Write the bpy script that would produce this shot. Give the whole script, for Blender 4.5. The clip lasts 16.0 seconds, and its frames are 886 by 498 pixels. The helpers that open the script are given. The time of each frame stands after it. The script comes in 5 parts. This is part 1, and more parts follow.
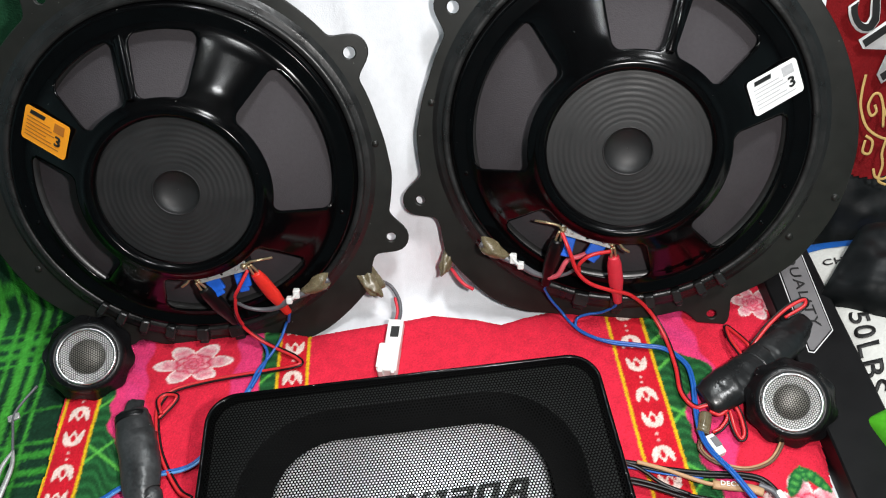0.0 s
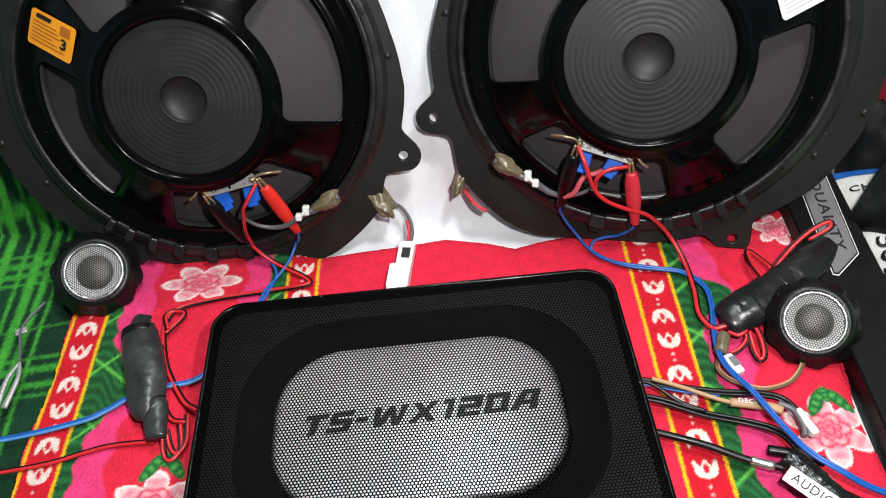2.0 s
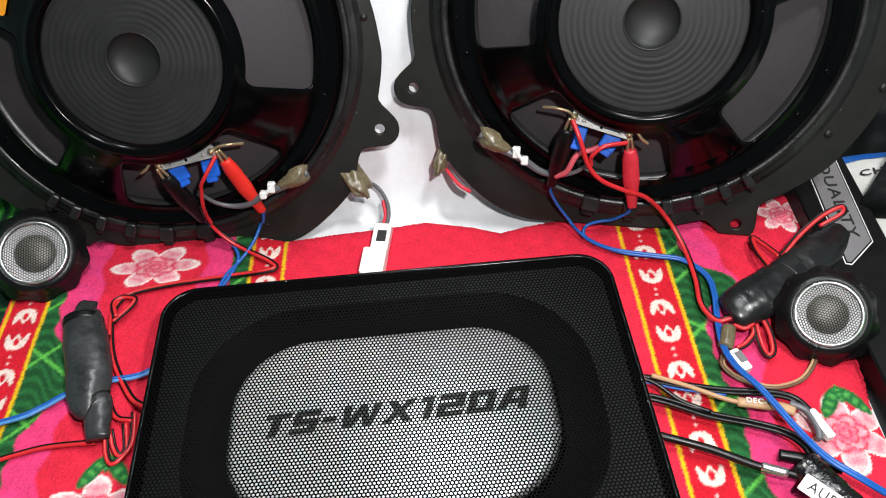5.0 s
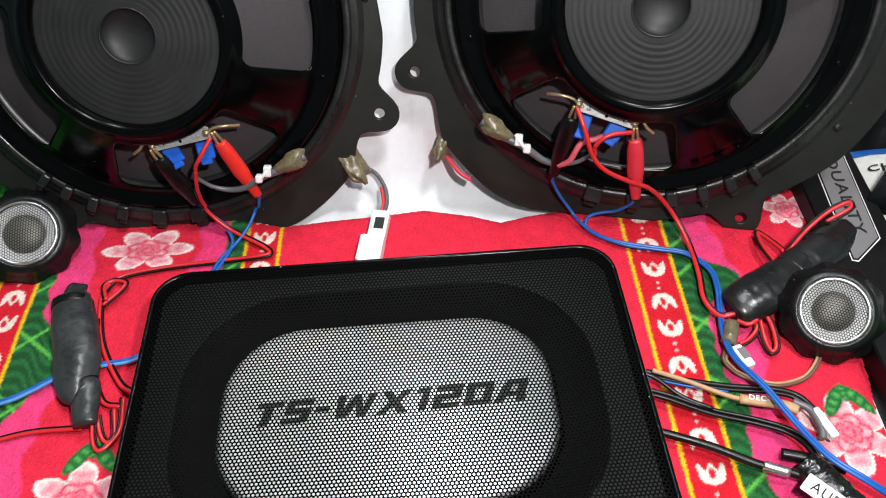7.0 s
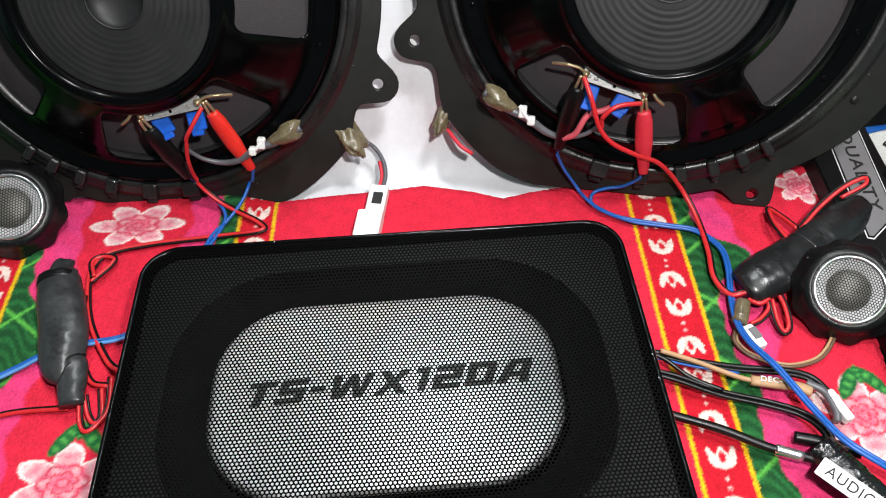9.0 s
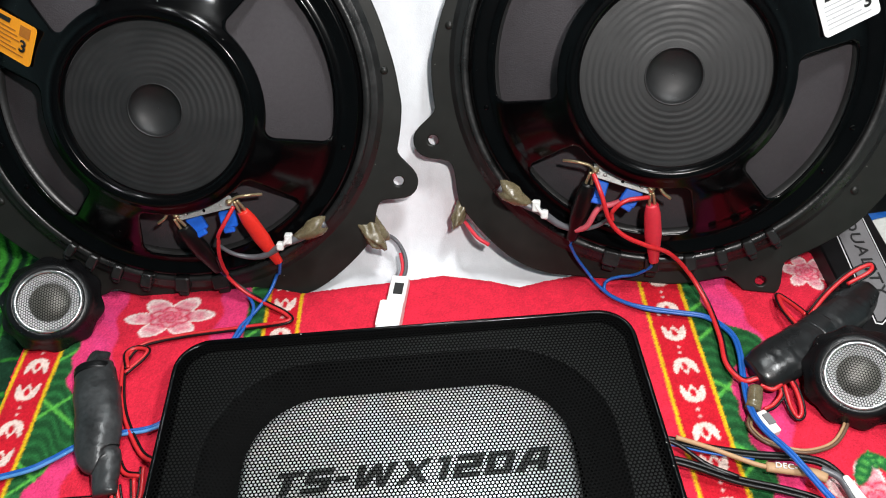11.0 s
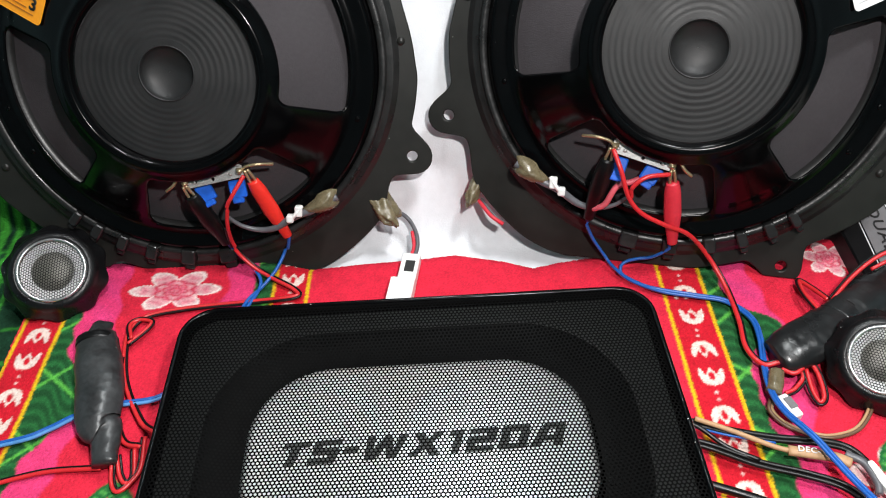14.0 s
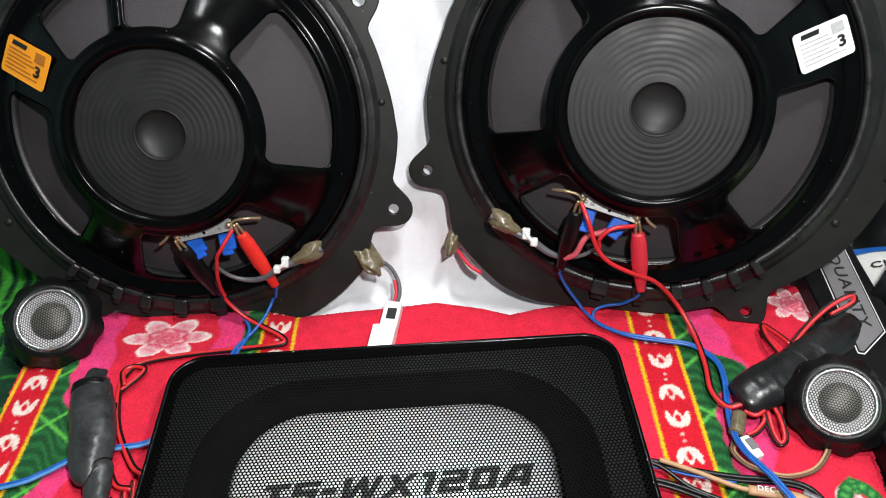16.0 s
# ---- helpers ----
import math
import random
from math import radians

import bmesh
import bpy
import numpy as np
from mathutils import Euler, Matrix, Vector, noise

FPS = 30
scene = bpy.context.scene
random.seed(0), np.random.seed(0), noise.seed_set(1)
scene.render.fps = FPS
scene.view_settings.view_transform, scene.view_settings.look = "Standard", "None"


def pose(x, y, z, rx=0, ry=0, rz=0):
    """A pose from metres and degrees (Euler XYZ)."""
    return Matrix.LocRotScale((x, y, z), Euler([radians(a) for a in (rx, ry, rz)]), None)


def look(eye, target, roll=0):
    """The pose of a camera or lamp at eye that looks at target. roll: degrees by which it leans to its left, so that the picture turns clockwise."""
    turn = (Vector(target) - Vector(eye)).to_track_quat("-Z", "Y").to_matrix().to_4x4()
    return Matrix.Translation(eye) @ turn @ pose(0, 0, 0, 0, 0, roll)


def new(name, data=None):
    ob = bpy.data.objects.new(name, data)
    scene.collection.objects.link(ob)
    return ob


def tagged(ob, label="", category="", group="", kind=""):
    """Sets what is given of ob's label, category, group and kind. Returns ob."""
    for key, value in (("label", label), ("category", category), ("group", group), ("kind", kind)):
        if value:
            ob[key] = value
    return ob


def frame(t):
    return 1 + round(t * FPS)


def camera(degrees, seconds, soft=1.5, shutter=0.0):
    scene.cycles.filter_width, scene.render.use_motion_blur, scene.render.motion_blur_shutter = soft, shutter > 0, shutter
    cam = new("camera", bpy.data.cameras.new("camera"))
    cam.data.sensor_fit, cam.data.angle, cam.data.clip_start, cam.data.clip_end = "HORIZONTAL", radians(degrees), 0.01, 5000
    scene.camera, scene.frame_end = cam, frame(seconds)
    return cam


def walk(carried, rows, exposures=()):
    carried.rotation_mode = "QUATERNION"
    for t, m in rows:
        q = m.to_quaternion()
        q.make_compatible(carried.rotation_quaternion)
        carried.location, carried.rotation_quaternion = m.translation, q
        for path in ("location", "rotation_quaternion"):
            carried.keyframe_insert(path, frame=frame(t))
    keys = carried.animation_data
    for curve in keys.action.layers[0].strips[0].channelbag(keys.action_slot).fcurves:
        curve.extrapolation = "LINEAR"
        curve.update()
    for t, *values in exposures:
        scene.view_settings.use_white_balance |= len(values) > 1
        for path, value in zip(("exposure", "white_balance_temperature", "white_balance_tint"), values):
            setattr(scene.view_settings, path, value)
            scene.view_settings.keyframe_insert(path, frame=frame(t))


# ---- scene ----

# ---------------------------------------------------------------- camera
cam = camera(58.88, 16.0, soft=1.1)
ROWS = [
    (0, 0.0073, -0.3900, 0.5258, -0.00, -46.18, -5.03),
    (0.5, 0.0088, -0.3999, 0.5329, -0.40, -46.93, -4.54),
    (1, 0.0088, -0.4113, 0.5296, -0.20, -47.21, -4.51),
    (1.5, 0.0047, -0.4140, 0.5097, 0.68, -47.19, -4.99),
    (2, 0.0084, -0.4169, 0.4799, 2.20, -47.32, -5.90),
    (2.5, 0.0148, -0.4127, 0.4695, 2.47, -47.38, -6.12),
    (3, 0.0169, -0.4018, 0.4633, 2.25, -47.68, -6.11),
    (3.5, 0.0116, -0.3925, 0.4477, 0.96, -47.70, -5.04),
    (6, 0.0026, -0.3840, 0.4287, -0.20, -48.03, -2.80),
    (6.5, 0.0007, -0.3812, 0.4241, -0.38, -48.25, -2.30),
    (7, 0.0036, -0.3801, 0.4240, -0.51, -48.43, -2.16),
    (7.5, 0.0038, -0.3799, 0.4207, -0.11, -48.57, -2.27),
    (8, -0.0033, -0.3841, 0.4138, 0.03, -48.76, -1.72),
    (8.5, -0.0037, -0.3799, 0.4085, -0.40, -49.15, -1.28),
    (9, 0.0023, -0.3712, 0.4065, -0.60, -49.65, -1.88),
    (9.5, 0.0022, -0.3723, 0.4048, -0.32, -49.03, -2.25),
    (10, -0.0011, -0.3688, 0.4128, 0.42, -46.98, -3.28),
    (12.5, 0.0110, -0.3994, 0.4372, 1.64, -42.53, -3.95),
    (13, 0.0065, -0.3997, 0.4263, 1.97, -42.26, -4.34),
    (13.5, -0.0002, -0.3930, 0.4164, 1.69, -42.85, -3.54),
    (14, -0.0065, -0.3861, 0.4036, 1.10, -43.27, -2.47),
    (14.5, -0.0126, -0.3464, 0.3745, -1.28, -44.27, -0.84),
    (15, -0.0066, -0.3440, 0.3781, -2.55, -44.29, -0.41),
    (15.5, 0.0053, -0.3587, 0.3908, -1.54, -42.67, -1.47),
    (16, 0.0118, -0.4026, 0.4262, 1.28, -40.32, -2.95),
]
walk(cam, [(t, pose(x, y, z, 90 + pitch, 0, yaw) @ pose(0, 0, 0, 0, 0, roll)) for t, x, y, z, yaw, pitch, roll in ROWS],
     exposures=[(0, -0.06), (2, -0.02), (8, 0.06), (10, 0.05), (12.5, -0.05), (13.5, -0.03), (14.4, 0.14), (15.2, 0.16), (16, 0.04)])

# ---------------------------------------------------------------- world and lamps
world = bpy.data.worlds.new("world")
scene.world = world
world.use_nodes = True
world.node_tree.nodes["Background"].inputs["Color"].default_value = (0.75, 0.85, 1.0, 1)
world.node_tree.nodes["Background"].inputs["Strength"].default_value = 0.02
LAMP_Y = 0.78
lamp_data = bpy.data.lights.new("ceiling_lamp_light", "AREA")
lamp_data.shape, lamp_data.size, lamp_data.size_y = "RECTANGLE", 0.04, 1.2
lamp_data.energy, lamp_data.color = 26.0, (0.95, 0.99, 1.0)
lamp = new("ceiling_lamp_light", lamp_data)
lamp.location = (0.0, LAMP_Y, 2.20)
BULB = (0.62, -0.34, 2.12)
bulb_data = bpy.data.lights.new("bulb_light", "AREA")
bulb_data.shape, bulb_data.size = "DISK", 0.34
bulb_data.energy, bulb_data.color = 30.0, (0.97, 0.99, 1.0)
bulb = new("bulb_light", bulb_data)
bulb.matrix_world = look(BULB, (0.0, 0.05, 0.1))

# the light of the phone that films, held just over the lens
torch_data = bpy.data.lights.new("phone_light", "POINT")
torch_data.energy, torch_data.color, torch_data.shadow_soft_size = 13.3, (1.0, 0.97, 0.95), 0.012
torch = new("phone_light", torch_data)
torch.location = (0.090, -0.375, 0.520)


# ---------------------------------------------------------------- materials
def mat(name, color, rough=0.5, metal=0.0, vary=0.15, scale=60.0, bump=0.0, bump_scale=400.0, spec=0.5, coat=0.0, attr=False, dust=0.0, rvar=0.08):
    """A principled material with two scales of tone variation and a fine bump."""
    m = bpy.data.materials.new(name)
    m.use_nodes = True
    nt = m.node_tree
    b = nt.nodes["Principled BSDF"]
    b.inputs["Roughness"].default_value = rough
    b.inputs["Metallic"].default_value = metal
    b.inputs["Specular IOR Level"].default_value = spec
    b.inputs["Coat Weight"].default_value = coat
    tc = nt.nodes.new("ShaderNodeTexCoord")
    n1 = nt.nodes.new("ShaderNodeTexNoise")
    n1.inputs["Scale"].default_value, n1.inputs["Detail"].default_value = scale, 6
    n2 = nt.nodes.new("ShaderNodeTexNoise")
    n2.inputs["Scale"].default_value, n2.inputs["Detail"].default_value = scale * 7.3, 3
    nt.links.new(tc.outputs["Object"], n1.inputs["Vector"])
    nt.links.new(tc.outputs["Object"], n2.inputs["Vector"])
    add = nt.nodes.new("ShaderNodeMath")
    nt.links.new(n1.outputs["Fac"], add.inputs[0])
    nt.links.new(n2.outputs["Fac"], add.inputs[1])
    rng = nt.nodes.new("ShaderNodeMapRange")
    rng.inputs["From Min"].default_value, rng.inputs["From Max"].default_value = 0.6, 1.4
    rng.inputs["To Min"].default_value, rng.inputs["To Max"].default_value = 1 - vary, 1 + vary
    nt.links.new(add.outputs[0], rng.inputs["Value"])
    hsv = nt.nodes.new("ShaderNodeHueSaturation")
    nt.links.new(rng.outputs[0], hsv.inputs["Value"])
    if attr:
        at = nt.nodes.new("ShaderNodeAttribute")
        at.attribute_name = "tone"
        nt.links.new(at.outputs["Color"], hsv.inputs["Color"])
    else:
        hsv.inputs["Color"].default_value = (*color, 1)
    tint = hsv.outputs[0]
    if dust:
        vo = nt.nodes.new("ShaderNodeTexVoronoi")
        vo.inputs["Scale"].default_value = 190
        nt.links.new(tc.outputs["Object"], vo.inputs["Vector"])
        sep = nt.nodes.new("ShaderNodeSeparateColor")
        nt.links.new(vo.outputs["Color"], sep.inputs[0])
        lim = nt.nodes.new("ShaderNodeMapRange")
        lim.inputs["From Min"].default_value, lim.inputs["From Max"].default_value = 0.80, 1.0
        lim.inputs["To Min"].default_value, lim.inputs["To Max"].default_value = 0.0, 0.09
        nt.links.new(sep.outputs[0], lim.inputs["Value"])
        spot = nt.nodes.new("ShaderNodeMath")
        spot.operation = "LESS_THAN"
        nt.links.new(vo.outputs["Distance"], spot.inputs[0])
        nt.links.new(lim.outputs[0], spot.inputs[1])
        sc = nt.nodes.new("ShaderNodeMath")
        sc.operation = "MULTIPLY"
        sc.inputs[1].default_value = dust
        nt.links.new(spot.outputs[0], sc.inputs[0])
        mx = nt.nodes.new("ShaderNodeMix")
        mx.data_type = "RGBA"
        mx.inputs[7].default_value = (0.45, 0.45, 0.42, 1)
        nt.links.new(sc.outputs[0], mx.inputs[0])
        nt.links.new(tint, mx.inputs[6])
        tint = mx.outputs[2]
    nt.links.new(tint, b.inputs["Base Color"])
    r2 = nt.nodes.new("ShaderNodeMapRange")
    r2.inputs["From Min"].default_value, r2.inputs["From Max"].default_value = 0.3, 0.7
    r2.inputs["To Min"].default_value, r2.inputs["To Max"].default_value = max(rough - rvar, 0.03), min(rough + rvar, 1)
    nt.links.new(n1.outputs["Fac"], r2.inputs["Value"])
    nt.links.new(r2.outputs[0], b.inputs["Roughness"])
    if bump:
        n3 = nt.nodes.new("ShaderNodeTexNoise")
        n3.inputs["Scale"].default_value, n3.inputs["Detail"].default_value = bump_scale, 4
        nt.links.new(tc.outputs["Object"], n3.inputs["Vector"])
        bp = nt.nodes.new("ShaderNodeBump")
        bp.inputs["Strength"].default_value, bp.inputs["Distance"].default_value = bump, 0.001
        nt.links.new(n3.outputs["Fac"], bp.inputs["Height"])
        nt.links.new(bp.outputs[0], b.inputs["Normal"])
    return m


def perforated(name, color, pitch, hole, rough=0.4, metal=0.3):
    """Sheet metal with a hexagonal pattern of round holes, in object space."""
    m = mat(name, color, rough, metal, 0.1, 40, spec=0.04)
    nt = m.node_tree
    out, b = nt.nodes["Material Output"], nt.nodes["Principled BSDF"]
    tc = nt.nodes.new("ShaderNodeTexCoord")
    sep = nt.nodes.new("ShaderNodeSeparateXYZ")
    nt.links.new(tc.outputs["Object"], sep.inputs[0])

    def math_node(op, a, c):
        n = nt.nodes.new("ShaderNodeMath")
        n.operation = op
        for k, v in enumerate((a, c)):
            if isinstance(v, (int, float)):
                n.inputs[k].default_value = v
            else:
                nt.links.new(v, n.inputs[k])
        return n.outputs[0]

    row = pitch * math.sqrt(3)
    dist = []
    for k in (0.0, 0.5):
        fx = math_node("FRACT", math_node("ADD", math_node("DIVIDE", sep.outputs["X"], pitch), 100 + k), 0)
        fy = math_node("FRACT", math_node("ADD", math_node("DIVIDE", sep.outputs["Y"], row), 100 + k), 0)
        dx = math_node("MULTIPLY", math_node("SUBTRACT", fx, 0.5), pitch)
        dy = math_node("MULTIPLY", math_node("SUBTRACT", fy, 0.5), row)
        dist.append(math_node("SQRT", math_node("ADD", math_node("MULTIPLY", dx, dx), math_node("MULTIPLY", dy, dy)), 0))
    near = math_node("MINIMUM", dist[0], dist[1])
    solid = math_node("GREATER_THAN", near, hole / 2)
    clear = nt.nodes.new("ShaderNodeBsdfTransparent")
    mix = nt.nodes.new("ShaderNodeMixShader")
    nt.links.new(solid, mix.inputs[0])
    nt.links.new(clear.outputs[0], mix.inputs[1])
    nt.links.new(b.outputs[0], mix.inputs[2])
    nt.links.new(mix.outputs[0], out.inputs["Surface"])
    return m


M_TOWEL = mat("printed_terry", (0.5, 0.02, 0.04), 0.95, 0, 0.24, 90, 0.9, 900, 0.15, attr=True)
M_PLAID = mat("plaid_fleece", (0.02, 0.1, 0.03), 0.95, 0, 0.25, 70, 0.8, 700, 0.15, attr=True)
M_SHEET = mat("white_cotton", (0.73, 0.745, 0.775), 0.9, 0, 0.05, 25, 0.25, 900, 0.2)
M_REDBLANKET = mat("red_fleece", (0.17, 0.006, 0.008), 0.95, 0, 0.2, 60, 0.6, 600, 0.15)
M_STEEL = mat("gloss_black_enamel", (0.0012, 0.0012, 0.0014), 0.17, 0, 0.3, 30, 0.02, 120, 0.16, dust=0.7, rvar=0.04)
M_FLANGE = mat("black_moulded_plastic", (0.0128, 0.0130, 0.0115), 0.42, 0, 0.28, 14, 0.03, 300, 0.32, dust=0.35)
M_CONE = mat("grey_paper_cone", (0.045, 0.040, 0.044), 0.75, 0, 0.12, 50, 0.35, 900, 0.3)
M_SURROUND = mat("dark_rubber_roll", (0.016, 0.016, 0.016), 0.33, 0, 0.2, 40, 0.1, 500, 0.5, dust=0.2)
M_SPIDER = mat("dark_woven_spider", (0.0125, 0.0125, 0.013), 0.5, 0, 0.12, 60, 0.10, 1400, 0.4)
M_HOOK = mat("worn_glossy_moulding", (0.012, 0.012, 0.012), 0.36, 0, 0.3, 60, 0.2, 300, 0.42, rvar=0.14)
M_BLACK = mat("black_plastic", (0.0045, 0.0045, 0.005), 0.32, 0, 0.25, 50, 0.2, 700, 0.4, dust=0.5)
M_MATTE = mat("matte_black_foam", (0.003, 0.003, 0.003), 0.85, 0, 0.3, 60, 0.4, 600, 0.15)
M_TAPE = mat("worn_black_tape", (0.026, 0.027, 0.028), 0.36, 0, 0.6, 60, 0.3, 120, 0.5, dust=0.4)
M_WRAP = mat("glossy_clear_taped_black", (0.006, 0.006, 0.0065), 0.16, 0, 0.3, 60, 0.5, 500, 0.7)
M_FRESHTAPE = mat("shiny_black_tape", (0.009, 0.0095, 0.010), 0.3, 0, 0.4, 40, 0.2, 160, 0.5)
M_TIN = mat("tinned_metal", (0.40, 0.40, 0.39), 0.50, 0.5, 0.35, 120, 0.2, 600)
M_BRASS = mat("aged_brass", (0.5, 0.4, 0.24), 0.38, 0.8, 0.3, 150, 0.3, 600)
M_SPADE = mat("bright_blue_vinyl", (0.006, 0.10, 0.55), 0.45, 0, 0.2, 60, 0.1, 300)
M_BLUE = mat("blue_vinyl", (0.010, 0.090, 0.36), 0.35, 0, 0.15, 60, 0.1, 300)
M_PALEBLUE = mat("pale_blue_vinyl", (0.08, 0.24, 0.52), 0.35, 0, 0.15, 60, 0.1, 300)
M_RED = mat("red_vinyl", (0.55, 0.02, 0.025), 0.35, 0, 0.15, 60, 0.1, 300)
M_REDCLIP = mat("red_clip_sleeve", (0.75, 0.03, 0.02), 0.4, 0, 0.1, 60, 0.1, 300)
M_PINKCLIP = mat("faded_red_clip_sleeve", (0.62, 0.03, 0.05), 0.45, 0, 0.1, 60, 0.1, 300)
M_PINK = mat("faded_pink_vinyl", (0.62, 0.10, 0.13), 0.5, 0, 0.15, 80, 0.1, 300)
M_BLACKWIRE = mat("black_vinyl", (0.003, 0.003, 0.0033), 0.36, 0, 0.2, 60, 0.1, 300, 0.3)
M_WHITE = mat("white_nylon", (0.74, 0.74, 0.72), 0.4, 0, 0.08, 60, 0.1, 300)
M_GREYWIRE = mat("grey_sleeve", (0.10, 0.10, 0.11), 0.4, 0, 0.2, 60, 0.1, 300)
M_BROWNWIRE = mat("brown_vinyl", (0.13, 0.07, 0.04), 0.45, 0, 0.2, 60, 0.1, 300)
M_TAN = mat("tan_fibre_sleeve", (0.42, 0.25, 0.13), 0.6, 0, 0.15, 60, 0.2, 400)
M_GLUE = mat("amber_hot_glue", (0.13, 0.105, 0.06), 0.25, 0, 0.4, 160, 0.8, 180, 0.6)
M_ORANGE = mat("orange_paper_label", (0.9, 0.33, 0.01), 0.5, 0, 0.06, 60, 0.05, 300)
M_LABEL = mat("white_paper_label", (0.8, 0.8, 0.8), 0.5, 0, 0.05, 60, 0.05, 300)
M_INK = mat("black_ink", (0.006, 0.006, 0.006), 0.6, 0, 0.2, 60)
M_INK_BROWN = mat("brown_ink", (0.4, 0.13, 0.01), 0.6, 0, 0.2, 60)
M_INK_GREY = mat("grey_ink", (0.42, 0.42, 0.43), 0.6, 0, 0.2, 60)
M_SILVER = mat("silver_cone", (0.95, 0.95, 0.95), 0.36, 0.45, 0.05, 30, 0, 300, rvar=0.02)
M_CHROME = mat("satin_chrome", (0.7, 0.7, 0.7), 0.25, 0.95, 0.08, 90)
M_DOME = mat("dark_silk_dome", (0.19, 0.185, 0.165), 0.35, 0.3, 0.15, 120, 0.3, 900)
M_SHELF = mat("dusty_grey_shelf", (0.008, 0.008, 0.0075), 0.5, 0, 0.4, 40, 0.15, 400, 0.35)
M_PERF = perforated("perforated_black_steel", (0.0012, 0.0012, 0.0012), 0.00222, 0.00146, 0.6, 0.0)
M_PERF_SMALL = perforated("fine_perforated_steel", (0.008, 0.008, 0.008), 0.0021, 0.00166, 0.35, 0.0)
M_CARTON = mat("black_printed_carton", (0.003, 0.003, 0.0034), 0.5, 0, 0.25, 40, 0.05, 200, 0.15)
M_GREYPRINT = mat("grey_print", (0.15, 0.145, 0.15), 0.5, 0, 0.08, 40)
M_WHITEPRINT = mat("white_print", (0.7, 0.7, 0.7), 0.5, 0, 0.08, 40)
M_SACK = mat("white_woven_sack", (0.56, 0.56, 0.53), 0.6, 0, 0.1, 60, 0.4, 500)
M_BINBAG = mat("dark_plastic_film", (0.005, 0.006, 0.0065), 0.42, 0, 0.3, 60, 0.3, 120, 0.2)
M_GREENBAG = mat("bright_green_plastic", (0.08, 0.42, 0.02), 0.4, 0, 0.15, 50, 0.2, 150)
M_OLIVE = mat("olive_print", (0.09, 0.11, 0.05), 0.6, 0, 0.3, 80)
M_ORANGEPRINT = mat("orange_print", (0.55, 0.13, 0.04), 0.6, 0, 0.3, 80)
M_YELLOWPRINT = mat("yellow_print", (0.7, 0.55, 0.06), 0.6, 0, 0.2, 80)
M_MODEL = mat("grey_black_print", (0.07, 0.07, 0.07), 0.6, 0, 0.2, 60)
M_GOLD = mat("gold_print", (0.55, 0.36, 0.12), 0.8, 0, 0.15, 80)
M_WALL = mat("painted_wall", (0.24, 0.36, 0.38), 0.8, 0, 0.06, 3, 0.1, 60)
M_CEIL = mat("painted_ceiling", (0.42, 0.42, 0.41), 0.85, 0, 0.05, 3, 0.1, 60)
M_FLOOR = mat("grey_cement_floor", (0.25, 0.24, 0.23), 0.7, 0, 0.15, 4, 0.2, 60)
M_MATTRESS = mat("mattress_ticking", (0.35, 0.33, 0.3), 0.9, 0, 0.1, 20, 0.3, 300)
M_LAMPSHELL = mat("lamp_housing", (0.7, 0.7, 0.7), 0.4, 0, 0.05, 20)


# ---------------------------------------------------------------- mesh helpers
def mesh_of(verts, faces, smooth=True):
    me = bpy.data.meshes.new("mesh")
    me.from_pydata([tuple(map(float, v)) for v in verts], [], [tuple(map(int, f)) for f in faces])
    bm = bmesh.new()
    bm.from_mesh(me)
    bpy.data.meshes.remove(me)
    bmesh.ops.recalc_face_normals(bm, faces=bm.faces)
    for f in bm.faces:
        f.smooth = smooth
    return bm


def part(name, bm, material, parent=None, label="", matrix=None):
    """Links a bmesh as one mesh object, under a thing or on its own."""
    me = bpy.data.meshes.new(name)
    if matrix is not None:
        bm.transform(matrix)
    bm.to_mesh(me)
    bm.free()
    me.materials.append(material)
    ob = new(name, me)
    if parent is not None:
        ob.parent = parent
    if label:
        tagged(ob, label)
    return ob


def thing(name, label, category, group="", at=None):
    e = new(name)
    e.empty_display_size = 0.01
    if at is not None:
        e.matrix_world = at
    return tagged(e, label, category, group)


def joined(*bms):
    out = bmesh.new()
    for b in bms:
        me = bpy.data.meshes.new("tmp")
        b.to_mesh(me)
        out.from_mesh(me)
        bpy.data.meshes.remove(me)
        b.free()
    return out


def grid_faces(rows, cols, wrap=False):
    f = []
    for i in range(rows - 1):
        for j in range(cols if wrap else cols - 1):
            k = (j + 1) % cols
            f.append((i * cols + j, i * cols + k, (i + 1) * cols + k, (i + 1) * cols + j))
    return f


def lathe(profile, n=96, smooth=True, wobble=None):
    """A surface of turning from (r, z) pairs."""
    v = []
    for r, z in profile:
        for k in range(n):
            a = 2 * math.pi * k / n
            rr = r * (1 + (wobble(a, r) if wobble else 0))
            v.append((rr * math.cos(a), rr * math.sin(a), z))
    return mesh_of(v, grid_faces(len(profile), n, True), smooth)


def rrect(w, d, r, n=8):
    """Points of a rounded rectangle, counter-clockwise."""
    r = min(r, w / 2 - 1e-5, d / 2 - 1e-5)
    out = []
    for cx, cy, a0 in ((w / 2 - r, d / 2 - r, 0), (-w / 2 + r, d / 2 - r, 90), (-w / 2 + r, -d / 2 + r, 180), (w / 2 - r, -d / 2 + r, 270)):
        for k in range(n + 1):
            a = radians(a0 + 90 * k / n)
            out.append((cx + r * math.cos(a), cy + r * math.sin(a)))
    return out


